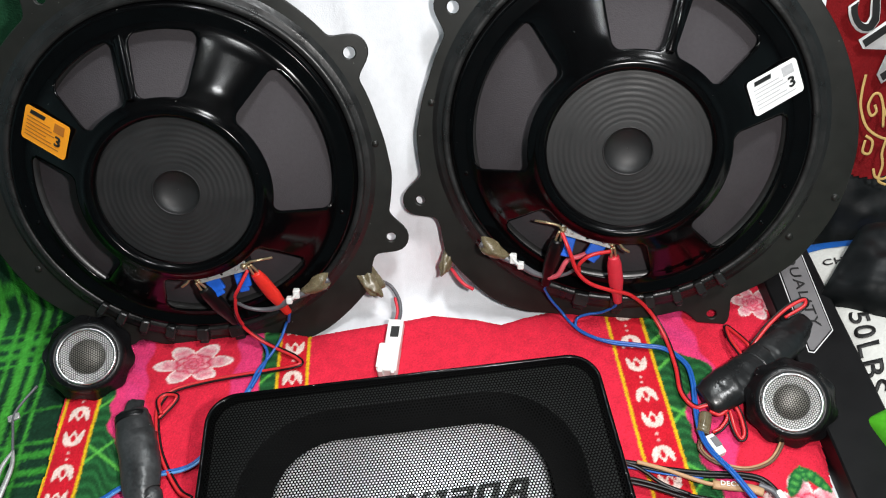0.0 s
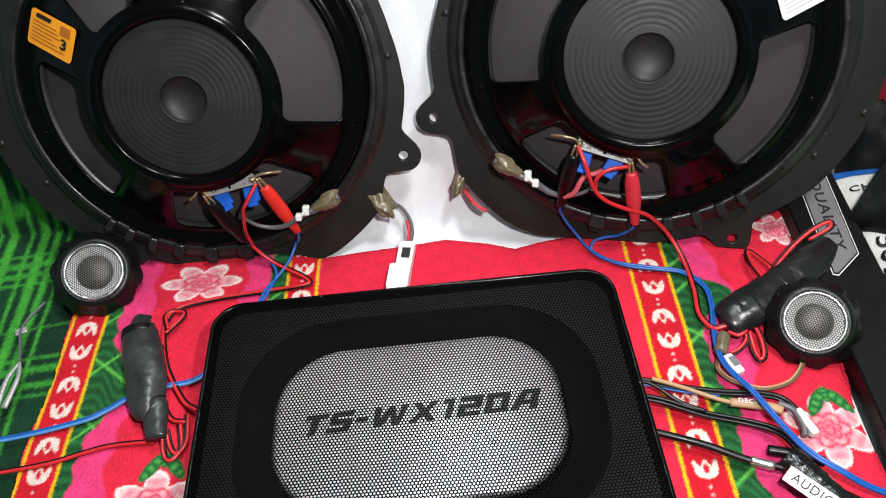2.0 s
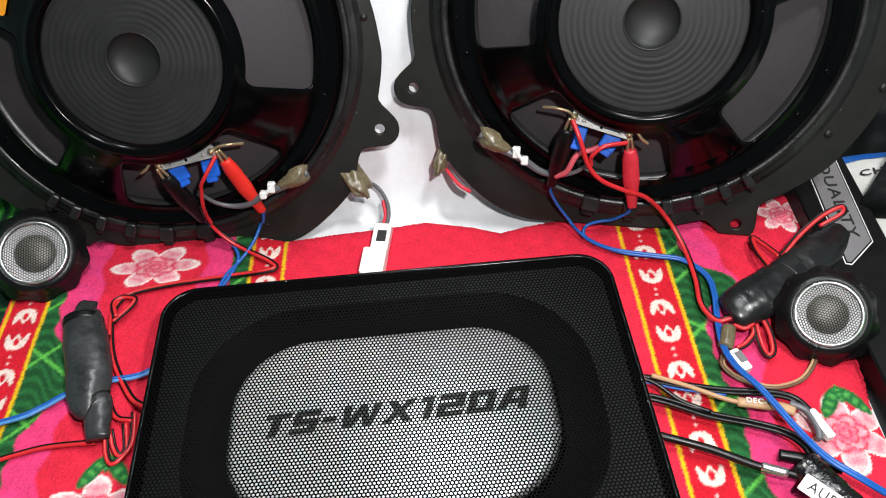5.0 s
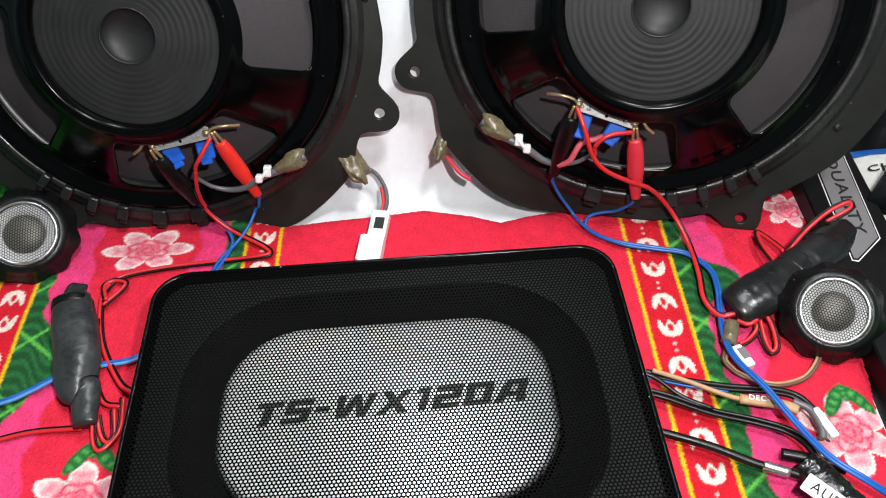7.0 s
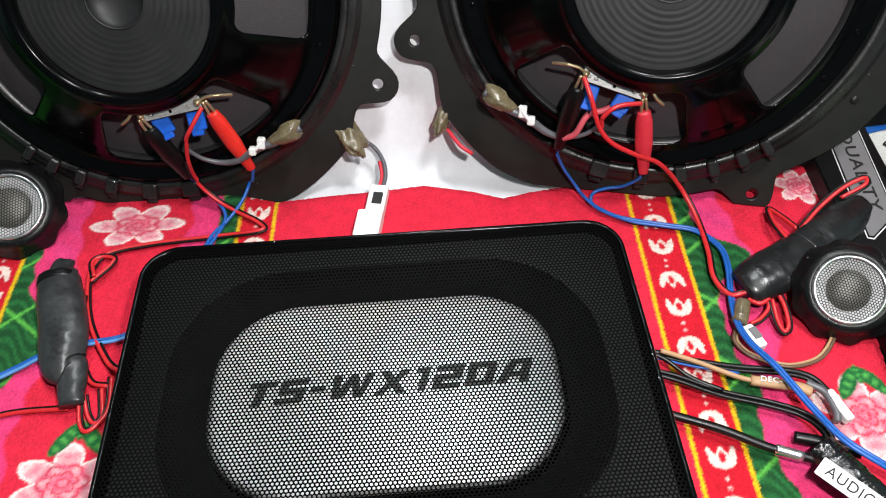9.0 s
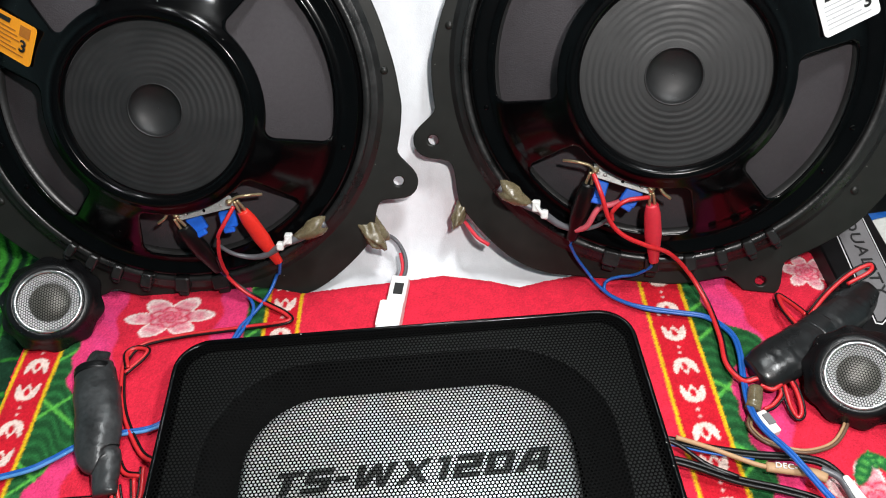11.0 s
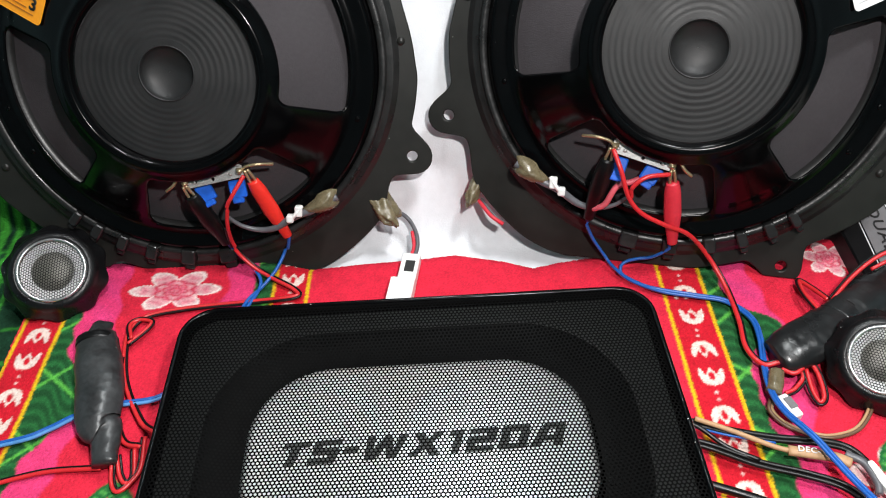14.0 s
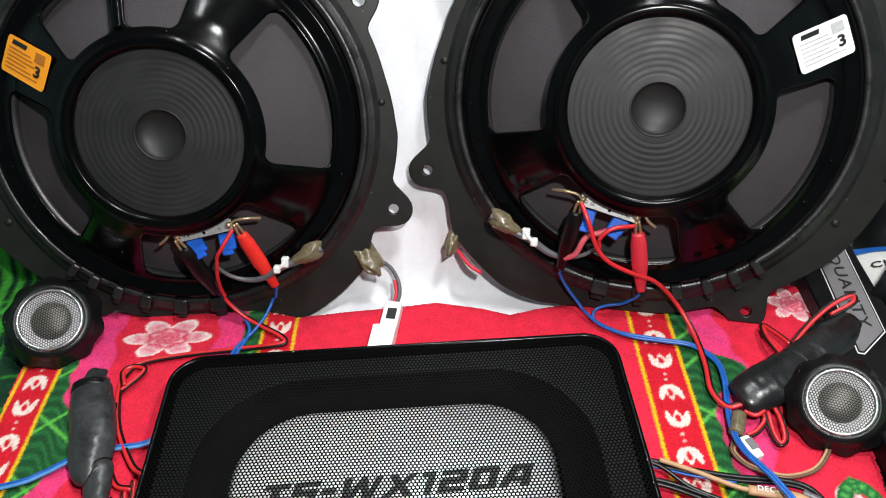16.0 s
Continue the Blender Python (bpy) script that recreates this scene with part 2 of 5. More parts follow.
def loft(sections, bottom=True, top=True, n=8, smooth=True):
    """Joins rounded rectangles (w, d, r, z[, x, y]) into a skin."""
    v = []
    for s in sections:
        ox, oy = (s[4], s[5]) if len(s) > 4 else (0, 0)
        v += [(x + ox, y + oy, s[3]) for x, y in rrect(s[0], s[1], s[2], n)]
    c = 4 * (n + 1)
    f = grid_faces(len(sections), c, True)
    if bottom:
        f.append(tuple(reversed(range(c))))
    if top:
        f.append(tuple(range((len(sections) - 1) * c, len(sections) * c)))
    return mesh_of(v, f, smooth)


def chunk(w, d, h, r=0.001, x=0, y=0, z=0):
    """A block with rounded upright edges and softened rims; z is its base."""
    e = min(r * 0.6, h * 0.3)
    return loft([(w - 2 * e, d - 2 * e, r, z, x, y), (w, d, r, z + e, x, y), (w, d, r, z + h - e, x, y), (w - 2 * e, d - 2 * e, r, z + h, x, y)], n=3, smooth=False)


def smooth_path(pts, per=10):
    """Catmull-Rom through the points."""
    p = [Vector(q) for q in pts]
    p = [p[0] * 2 - p[1]] + p + [p[-1] * 2 - p[-2]]
    out = []
    for i in range(1, len(p) - 2):
        a, b, c, d = p[i - 1:i + 3]
        for k in range(per):
            t = k / per
            out.append(0.5 * ((2 * b) + (c - a) * t + (2 * a - 5 * b + 4 * c - d) * t * t + (3 * b - a - 3 * c + d) * t ** 3))
    out.append(p[-2])
    return out


def tube(pts, r, n=8, per=10, radii=None, side=0.0, flat=1.0):
    """A round (or flattened) cord along the points; side shifts it sideways."""
    path = smooth_path(pts, per)
    v = []
    m = len(path)
    for i, p in enumerate(path):
        d = (path[min(i + 1, m - 1)] - path[max(i - 1, 0)]).normalized()
        up = Vector((0, 0, 1)) if abs(d.z) < 0.95 else Vector((0, 1, 0))
        s = d.cross(up).normalized()
        u = s.cross(d)
        rr = r
        if radii:
            q = i / (m - 1) * (len(radii) - 1)
            k = min(int(q), len(radii) - 2)
            rr = radii[k] * (1 - q + k) + radii[k + 1] * (q - k)
        for k in range(n):
            a = 2 * math.pi * k / n
            v.append(p + s * (rr * math.cos(a) + side) + u * rr * flat * math.sin(a))
    f = grid_faces(m, n, True) + [tuple(reversed(range(n))), tuple(range((m - 1) * n, m * n))]
    return mesh_of(v, f)


def plate(loops, thick, bevel=0.0):
    """A flat sheet with holes from closed 2D loops, its top at z = 0."""
    cu = bpy.data.curves.new("plate", "CURVE")
    cu.dimensions, cu.fill_mode, cu.extrude, cu.bevel_depth = "2D", "BOTH", max(thick / 2 - bevel, 0.0), bevel
    cu.bevel_resolution = 1
    for lp in loops:
        sp = cu.splines.new("POLY")
        sp.points.add(len(lp) - 1)
        for q, (x, y) in zip(sp.points, lp):
            q.co = (x, y, 0, 1)
        sp.use_cyclic_u = True
    return from_curve(cu, (0, 0, -thick / 2))


def from_curve(cu, shift=(0, 0, 0)):
    ob = new("tmp", cu)
    dg = bpy.context.evaluated_depsgraph_get()
    me = bpy.data.meshes.new_from_object(ob.evaluated_get(dg))
    bm = bmesh.new()
    bm.from_mesh(me)
    bmesh.ops.translate(bm, verts=bm.verts, vec=shift)
    bpy.data.objects.remove(ob)
    bpy.data.meshes.remove(me)
    bpy.data.curves.remove(cu)
    return bm


def writing(text, width, height, thick=0.0003, shear=0.0, fat=0.0):
    """Raised letters, centred, fitted to a width and height."""
    cu = bpy.data.curves.new("letters", "FONT")
    cu.body, cu.size, cu.shear, cu.offset = text, 1.0, shear, fat
    cu.resolution_u, cu.space_character = 4, 1.12
    bm = from_curve(cu)
    xs, ys = [v.co.x for v in bm.verts], [v.co.y for v in bm.verts]
    cx, cy, w, h = (min(xs) + max(xs)) / 2, (min(ys) + max(ys)) / 2, max(xs) - min(xs), max(ys) - min(ys)
    for v in bm.verts:
        v.co = ((v.co.x - cx) * width / w, (v.co.y - cy) * height / h, 0)
    ex = bmesh.ops.extrude_face_region(bm, geom=bm.faces[:])
    bmesh.ops.translate(bm, verts=[g for g in ex["geom"] if isinstance(g, bmesh.types.BMVert)], vec=(0, 0, thick))
    return bm


def disc_loop(x, y, r, n=20):
    return [(x + r * math.cos(2 * math.pi * k / n), y + r * math.sin(2 * math.pi * k / n)) for k in range(n)]


def cloth(name, xs, ys, height, tone, material, keep=None):
    """A fine sheet on a grid: height(X, Y) gives z, tone(X, Y) its printed colours."""
    X, Y = np.meshgrid(xs, ys)
    Z = height(X, Y)
    v = np.stack([X, Y, Z], -1).reshape(-1, 3)
    rows, cols = X.shape
    idx = np.arange(rows * cols).reshape(rows, cols)
    quads = np.stack([idx[:-1, :-1], idx[:-1, 1:], idx[1:, 1:], idx[1:, :-1]], -1).reshape(-1, 4)
    if keep is not None:
        k = keep(X, Y).reshape(-1)
        quads = quads[k[quads].all(1)]
    me = bpy.data.meshes.new(name)
    me.from_pydata(v.tolist(), [], quads.tolist())
    if tone is not None:
        c = np.ones((rows * cols, 4), np.float32)
        c[:, :3] = tone(X, Y).reshape(-1, 3)
        me.attributes.new("tone", "FLOAT_COLOR", "POINT").data.foreach_set("color", c.ravel())
    me.polygons.foreach_set("use_smooth", [True] * len(me.polygons))
    me.materials.append(material)
    return new(name, me)


def ripple(X, Y, seed, size, amount):
    """Smooth folds from a few crossing waves."""
    rg = np.random.default_rng(seed)
    out = np.zeros_like(X)
    for _ in range(9):
        a, k, p = rg.uniform(0, 2 * np.pi), rg.uniform(0.6, 1.8) * 2 * np.pi / size, rg.uniform(0, 6.28)
        out += np.sin((X * np.cos(a) + Y * np.sin(a)) * k + p + 0.6 * np.sin(Y * k * 0.7 + p)) / 9
    return out * amount


def over(col, mask, rgb):
    m = np.clip(mask, 0, 1)[..., None]
    return col * (1 - m) + np.array(rgb) * m


def edge(d, soft=0.0008):
    """1 inside (d below zero), 0 outside, with a soft pile edge."""
    return np.clip(0.5 - d / (2 * soft), 0, 1)


def fuzz(X, Y, seed, amount):
    rg = np.random.default_rng(seed)
    return rg.normal(0, 1, X.shape) * amount


# ---------------------------------------------------------------- room
def slab(name, w, d, h, x, y, z, material, label=""):
    bm = loft([(w, d, 0.002, z, x, y), (w, d, 0.002, z + h, x, y)], n=1, smooth=False)
    ob = part(name, bm, material)
    return tagged(ob, label, name.split("_")[0], kind="structure")


slab("floor", 3.6, 4.0, 0.1, 0, -0.6, -0.65, M_FLOOR, "grey cement floor")
slab("wall_north", 3.6, 0.1, 2.9, 0, 1.45, -0.55, M_WALL, "pale painted wall")
slab("wall_south", 3.6, 0.1, 2.9, 0, -2.65, -0.55, M_WALL, "pale painted wall")
slab("wall_east", 0.1, 4.0, 2.9, 1.85, -0.6, -0.55, M_WALL, "pale painted wall")
slab("wall_west", 0.1, 4.0, 2.9, -1.85, -0.6, -0.55, M_WALL, "pale painted wall")
slab("ceiling", 3.8, 4.2, 0.1, 0, -0.6, 2.35, M_CEIL, "pale painted ceiling")
mattress = part("mattress", loft([(1.56, 1.9, 0.08, -0.3, 0, -0.1), (1.6, 1.94, 0.1, -0.27, 0, -0.1), (1.6, 1.94, 0.1, -0.07, 0, -0.1), (1.56, 1.9, 0.08, -0.035, 0, -0.1)]), M_MATTRESS)
tagged(mattress, "thick mattress under cloths on its base", "mattress")
bed_base = part("bed_base", chunk(1.6, 1.94, 0.25, 0.01, 0, -0.1, -0.55), M_FLOOR)
tagged(bed_base, "plain low bed base on the floor", "bed")
fixture = thing("ceiling_lamp", "long white tube lamp fixed under the ceiling", "lamp")
part("housing", chunk(0.10, 1.28, 0.10, 0.006, 0, LAMP_Y, 2.25), M_LAMPSHELL, fixture)
for end in (-0.62, 0.62):
    part("tube_holder", chunk(0.05, 0.02, 0.06, 0.004, 0, LAMP_Y + end, 2.195), M_LAMPSHELL, fixture)
bulb_lamp = thing("bulb_lamp", "round white lamp hanging under the ceiling", "lamp")
part("housing", lathe([(0.0, 2.34), (0.05, 2.34), (0.06, 2.26), (0.15, 2.20), (0.19, 2.145), (0.182, 2.145), (0.14, 2.185), (0.0, 2.19)], 40), M_LAMPSHELL, bulb_lamp, matrix=pose(BULB[0], BULB[1], 0))


# ---------------------------------------------------------------- cloths
def sheet_height(X, Y):
    rise = np.clip(Y - 0.052, 0, None)
    z = -0.012 + np.where(rise < 0.0183, rise ** 2 * 60, 0.0201 + (rise - 0.0183) * 2.2)
    z = np.minimum(z, 0.52 + 0.02 * (Y - 0.3))
    return z + ripple(X, Y, 3, 0.16, 0.006) + ripple(X * 1.6 + Y, Y * 0.35, 4, 0.07, 0.009) * np.clip((Y + 0.0) * 12, 0, 1) + ripple(X + Y * 0.8, Y * 0.3 - X * 0.4, 6, 0.034, 0.0080) * np.clip((Y - 0.045) * 30, 0, 1)


white_sheet = cloth("white_sheet", np.arange(-0.78, 0.781, 0.006), np.arange(-0.25, 0.7, 0.005), sheet_height, None, M_SHEET, lambda X, Y: (X > -0.262) & (X < 0.33))
tagged(white_sheet, "rumpled white cotton sheet draped over a raised cushion", "sheet")

TOP_X = [-0.32, -0.15, -0.112, -0.074, -0.04, -0.006, 0.03, 0.051, 0.07, 0.092, 0.13, 0.19, 0.27, 0.30]
TOP_Y = [0.042, 0.040, 0.028, 0.033, 0.036, 0.040, 0.031, 0.023, 0.028, 0.032, 0.036, 0.042, 0.046, 0.044]


def towel_keep(X, Y):
    right = np.interp(Y, [-0.35, -0.142, -0.10, 0.015, 0.05], [0.262, 0.266, 0.271, 0.285, 0.289])
    return (Y < np.interp(X, TOP_X, TOP_Y)) & (X < right + 0.0015 * np.sin(Y * 90)) & (X > -0.3085 + 0.0012 * np.sin(Y * 60))


def towel_height(X, Y):
    z = ripple(X, Y, 11, 0.12, 0.0012)
    right = np.interp(Y, [-0.35, -0.142, -0.10, 0.015, 0.05], [0.262, 0.266, 0.271, 0.285, 0.289])
    z = z - 0.004 * np.clip(1 - (right - X) / 0.012, 0, 1) ** 2
    z = z - 0.004 * np.clip(1 - (np.interp(X, TOP_X, TOP_Y) - Y) / 0.010, 0, 1) ** 2
    return z + fuzz(X, Y, 12, 0.00018)


RED, PINK, GREEN, YELLOW = (0.60, 0.019, 0.045), (0.66, 0.040, 0.15), (0.010, 0.060, 0.018), (0.66, 0.40, 0.012)
LEAF, LIGHTLEAF, BLOSSOM, ROSE = (0.02, 0.13, 0.035), (0.10, 0.42, 0.06), (0.74, 0.58, 0.56), (0.66, 0.13, 0.20)


def tulip(col, X, Y, cx, cy, up):
    """A pale three-pointed tulip with a red drop in it, its base at the bottom when up is 1."""
    x, y = (X - cx), (Y - cy) * up
    tip = np.abs((np.abs(x) / 0.0035) % 2 - 1)
    top = 0.0012 + 0.0058 * tip ** 0.8
    low = -0.0066 * np.sqrt(np.clip(1 - (x / 0.0080) ** 2, 0, 1)) + 0.0020 * np.clip(np.abs(x) - 0.0066, 0, 1) / 0.0014
    inside = np.maximum(np.maximum(y - top, low - y), np.abs(x) - 0.0080)
    col = over(col, edge(inside, 0.0005), (0.72, 0.56, 0.50))
    return over(col, edge((np.hypot(x / 0.0019, (y - 0.0004) / 0.0034) - 1) * 0.002, 0.0004), (0.50, 0.010, 0.022))


def flower(col, X, Y, cx, cy, rx, ry, turn):
    x, y = (X - cx) / rx, (Y - cy) / ry
    r, a = np.hypot(x, y), np.arctan2(y, x) - turn
    lobe = np.abs((a * 6 / np.pi) % 2 - 1)
    rim = 0.52 + 0.48 * lobe ** 1.1 + 0.10 * np.sin(np.pi * lobe)
    fade = np.clip((r / rim) ** 2 * 0.75 + 0.18 * np.sin(22 * r + 3 * lobe), 0, 1)
    petal = over(np.broadcast_to(np.array(ROSE), (*X.shape, 3)), fade, BLOSSOM)
    m = edge((r - rim) * min(rx, ry), 0.0008)[..., None]
    col = col * (1 - m) + petal * m
    col = over(col, edge((np.abs(r - rim + 0.05) - 0.045) * min(rx, ry), 0.0006) * 0.9, (0.80, 0.66, 0.63))
    # dark seams between the petals, and a small red-outlined blossom inside
    col = over(col, edge((lobe - 0.05) * 0.006, 0.0004) * (r < rim * 0.92) * (r > 0.45) * 0.7, (0.60, 0.05, 0.10))
    for size, wide in ((0.46, 0.024), (0.27, 0.022), (0.12, 0.02)):
        inner = size * (0.68 + 0.32 * np.abs(np.cos(3 * a + size * 3)) ** 0.7)
        col = over(col, edge((np.abs(r - inner) - wide) * min(rx, ry), 0.0004) * 0.9, (0.55, 0.03, 0.06))
    return col


def leaf(col, X, Y, x0, y0, x1, y1, w):
    dx, dy = x1 - x0, y1 - y0
    n = math.hypot(dx, dy)
    s = ((X - x0) * dx + (Y - y0) * dy) / n ** 2
    t = np.abs((X - x0) * dy - (Y - y0) * dx) / n
    half = w * np.sqrt(np.clip(np.sin(np.clip(s, 0, 1) * np.pi), 0, 1))
    inside = edge(t - half, 0.0007) * (s > 0) * (s < 1)
    col = over(col, inside, (0.012, 0.11, 0.03))
    return over(col, inside * edge(t - half * 0.5, 0.0008) * (0.5 + 0.5 * np.sin(s * 26)), (0.07, 0.30, 0.06))


def towel_tone(X, Y):
    wx = X + fuzz(X, Y, 21, 0.00025)
    wy = Y + fuzz(X, Y, 22, 0.00025)
    col = np.broadcast_to(np.array(RED), (*X.shape, 3)).copy()
    # two flowered panels, each with green borders and pink lobes round a red middle
    for x0, x1, cx in ((-0.281, -0.136, -0.2085), (0.166, 0.311, 0.2405)):
        inp = edge(np.abs(wx - (x0 + x1) / 2) - (x1 - x0) / 2, 0.0003)
        half = 0.032 + 0.006 * np.sin(wy * 38 + 1.0) + 0.002 * np.sin(wy * 190)
        col = over(col, inp * edge(half - np.abs(wx - cx), 0.0012), PINK)
        blot = np.sin(wx * 160 + 2 * np.sin(wy * 90)) * np.sin(wy * 120 + wx * 60)
        col = over(col, inp * edge(half - np.abs(wx - cx)) * np.clip(blot, 0, 1) * 0.45, (0.62, 0.05, 0.20))
        if cx < 0:
            wid = 0.012 + 0.030 * np.exp(-((wy + 0.088) / 0.026) ** 2) + 0.0015 * np.sin(wy * 300)
            wid2 = 0.015 + 0.010 * np.exp(-((wy + 0.12) / 0.03) ** 2)
        else:
            wid = 0.014 + 0.032 * np.exp(-((wy + 0.042) / 0.017) ** 2) + 0.008 * np.exp(-((wy + 0.142) / 0.014) ** 2) + 0.012 * np.exp(-((wy + 0.22) / 0.03) ** 2) + 0.001 * np.sin(wy * 330)
            wid2 = 0.012 + 0.01 * np.exp(-((wy + 0.1) / 0.03) ** 2)
        green = inp * np.maximum(edge(wx - x0 - wid), edge(x1 - wx - wid2))
        vein = np.abs(np.sin((wy * 1.0 + np.abs(wx - x0) * 0.8) * 330 + 1.4 * np.sin(wx * 240)))
        gcol = over(np.broadcast_to(np.array(GREEN), (*X.shape, 3)), vein ** 3 * 0.8, LEAF)
        for c0, sl in ((-0.078, 0.85), (-0.030, 0.8), (-0.004, 0.7), (-0.135, 0.9), (-0.19, 0.8), (-0.060, -0.8), (-0.108, -0.85)):
            off = np.abs(wy - c0 - (-0.01 if cx > 0 else 0.0) - (wx - x0) * sl) * 0.72
            gcol = over(gcol, edge(off - 0.0011, 0.0008) * 0.85, LIGHTLEAF)
        m = green[..., None]
        col = col * (1 - m) + gcol * m
    for cx, cy, rx, ry, tn in ((-0.2085, 0.008, 0.034, 0.021, 0.0), (-0.2085, -0.183, 0.031, 0.024, 0.52), (-0.2085, -0.31, 0.032, 0.022, 0.2), (0.2405, -0.163, 0.030, 0.028, 0.52), (0.264, 0.020, 0.019, 0.019, 0.7)):
        col = flower(col, wx, wy, cx, cy, rx, ry, tn)
    for cx, cy in ((-0.2070, -0.146), (0.2465, -0.131)):
        col = leaf(col, wx, wy, cx, cy, cx - 0.014, cy - 0.021, 0.0048)
        col = leaf(col, wx, wy, cx, cy, cx + 0.016, cy - 0.020, 0.0048)
        col = leaf(col, wx, wy, cx, cy + 0.002, cx + 0.001, cy - 0.012, 0.0025)
    # red ribbons with yellow borders and pale tulips
    for x0, x1, y0 in ((-0.3065, -0.2800, -0.0320), (-0.1365, -0.1120, -0.0150), (0.1395, 0.1680, -0.0596)):
        mid = (x0 + x1) / 2
        col = over(col, edge(np.abs(wx - mid) - (x1 - x0) / 2, 0.0004), (0.50, 0.010, 0.022))
        for xe in (x0, x1):
            col = over(col, edge(np.abs(wx - xe) - 0.0012, 0.0005), YELLOW)
        # tulips in pairs, petals to petals, with two dots between the pairs
        for k in range(-3, 8):
            yk = y0 - 0.0512 * k
            col = tulip(col, wx, wy, mid + 0.0003, yk, -1)
            col = tulip(col, wx, wy, mid + 0.0003, yk - 0.0226, 1)
            for s in (0.0113, 0.0164):
                col = over(col, edge(np.hypot(wx - mid, wy - yk - s) - 0.0010, 0.0005), (0.7, 0.45, 0.42))
    grain = fuzz(X, Y, 23, 0.07) + 1
    return np.clip(col * grain[..., None], 0, 1)


towel = cloth("beach_towel", np.arange(-0.311, 0.2931, 0.0009), np.arange(-0.36, 0.0481, 0.0009), towel_height, towel_tone, M_TOWEL, towel_keep)
tagged(towel, "red and pink terry towel printed with flowers and ribbons", "towel")


def plaid_height(X, Y):
    base = np.where(Y > 0.09, (Y - 0.09) * 2.0, 0)
    return -0.010 + np.minimum(base, 0.3) + ripple(X, Y, 31, 0.2, 0.006) + fuzz(X, Y, 32, 0.0003)


def plaid_tone(X, Y):
    wx = X + 0.05 * (Y - 0.05) + fuzz(X, Y, 33, 0.0004)
    wy = Y - 0.12 * (X + 0.35) + fuzz(X, Y, 34, 0.0004)
    col = np.broadcast_to(np.array((0.006, 0.030, 0.014)), (*X.shape, 3)).copy()
    check = (np.sin(wx * 42) > 0.3) * 0.5 + (np.sin(wy * 42) > 0.3) * 0.5
    col = over(col, check * 0.5, (0.008, 0.055, 0.02))
    lines = ((-0.343, 0.0012), (-0.354, 0.0028), (-0.366, 0.0040), (-0.378, 0.0016), (-0.395, 0.0040), (-0.407, 0.0012), (-0.44, 0.003))
    rows = ((0.105, 0.003), (0.066, 0.0016), (0.055, 0.0034), (0.043, 0.0030), (0.033, 0.0014), (-0.020, 0.0010), (-0.052, 0.0014), (-0.063, 0.0030), (-0.078, 0.0026), (-0.088, 0.0010))
    for c0, w in lines:
        col = over(col, edge(np.abs(wx - c0) - w, 0.0012) * 0.85, (0.055, 0.33, 0.035))
    for c0, w in rows:
        col = over(col, edge(np.abs(wy - c0) - w, 0.0012) * 0.8, (0.04, 0.27, 0.03))
    return np.clip(col * (1 + fuzz(X, Y, 35, 0.12))[..., None], 0, 1)


plaid = cloth("plaid_blanket", np.arange(-0.76, -0.268, 0.0018), np.arange(-0.45, 0.26, 0.0018), plaid_height, plaid_tone, M_PLAID, lambda X, Y: X < -0.300 + 0.03 * np.clip((Y - 0.02) * 20, 0, 1))
tagged(plaid, "dark green fleece blanket with bright green plaid lines", "blanket")


# ---------------------------------------------------------------- woofers
def place(centre, u, v, n, scale=1.0):
    m = Matrix((u, v, n)).transposed().to_4x4()
    return Matrix.Translation(centre) @ m @ Matrix.Scale(scale, 4)


W_RIGHT = place((0.1524, 0.0782, 0.1454), (0.98134, -0.19229, 0), (0.07612, 0.38849, 0.9183), (-0.17658, -0.90116, 0.39588))
W_LEFT = place((-0.1854, 0.0900, 0.1344), (0.99905, 0.04358, 0), (-0.01701, 0.38991, 0.9207), (0.04012, -0.91982, 0.39028), 0.983)

# flange radius by angle, with the bolt ears added as discs
RIM_A = [-180, -165, -150, -142, -124, -118, -105, -95, -69, -50, -36, -19, -2, 15, 35, 60, 90, 120, 150, 165, 180]
RIM_R = [0.160, 0.161, 0.163, 0.1735, 0.175, 0.173, 0.164, 0.158, 0.157, 0.164, 0.170, 0.171, 0.1685, 0.163, 0.160, 0.158, 0.157, 0.157, 0.155, 0.155, 0.159]
EARS = [(-159.2, 0.1695), (145.0, 0.161), (-60.7, 0.170), (57.0, 0.162)]
WINDOWS = [(131, 194), (76, 103), (40, 70), (-48, 12), (219, 285)]


def rim_outline(low):
    out = []
    for k in range(360):
        a = -180 + k
        r = float(np.interp(a, RIM_A, RIM_R))
        for ea, er in EARS:
            d = radians((a - ea + 180) % 360 - 180)
            s = 0.0145 ** 2 - (er * math.sin(d)) ** 2
            if s > 0 and abs(d) < 1:
                r = max(r, er * math.cos(d) + math.sqrt(s))
        out.append(r)
    r = np.array(out)
    for _ in range(3):
        r = 0.5 * r + 0.25 * np.roll(r, 1) + 0.25 * np.roll(r, -1)
    pts = []
    for k in range(360):
        a = radians(-180 + k)
        pts.append((r[k] * math.cos(a), max(r[k] * math.sin(a), low)))
    return pts


def basket_height(r):
    return np.interp(r, [0.0575, 0.060, 0.064, 0.0675, 0.072, 0.080, 0.1120, 0.1160, 0.1200, 0.1300, 0.1335, 0.1350], [0.0470, 0.0505, 0.0505, 0.0475, 0.0450, 0.0395, 0.0142, 0.0118, 0.0104, 0.0112, 0.0060, 0.0000])


SPOKE_ARCH = 0.0016  # the pressed spokes bulge between the openings


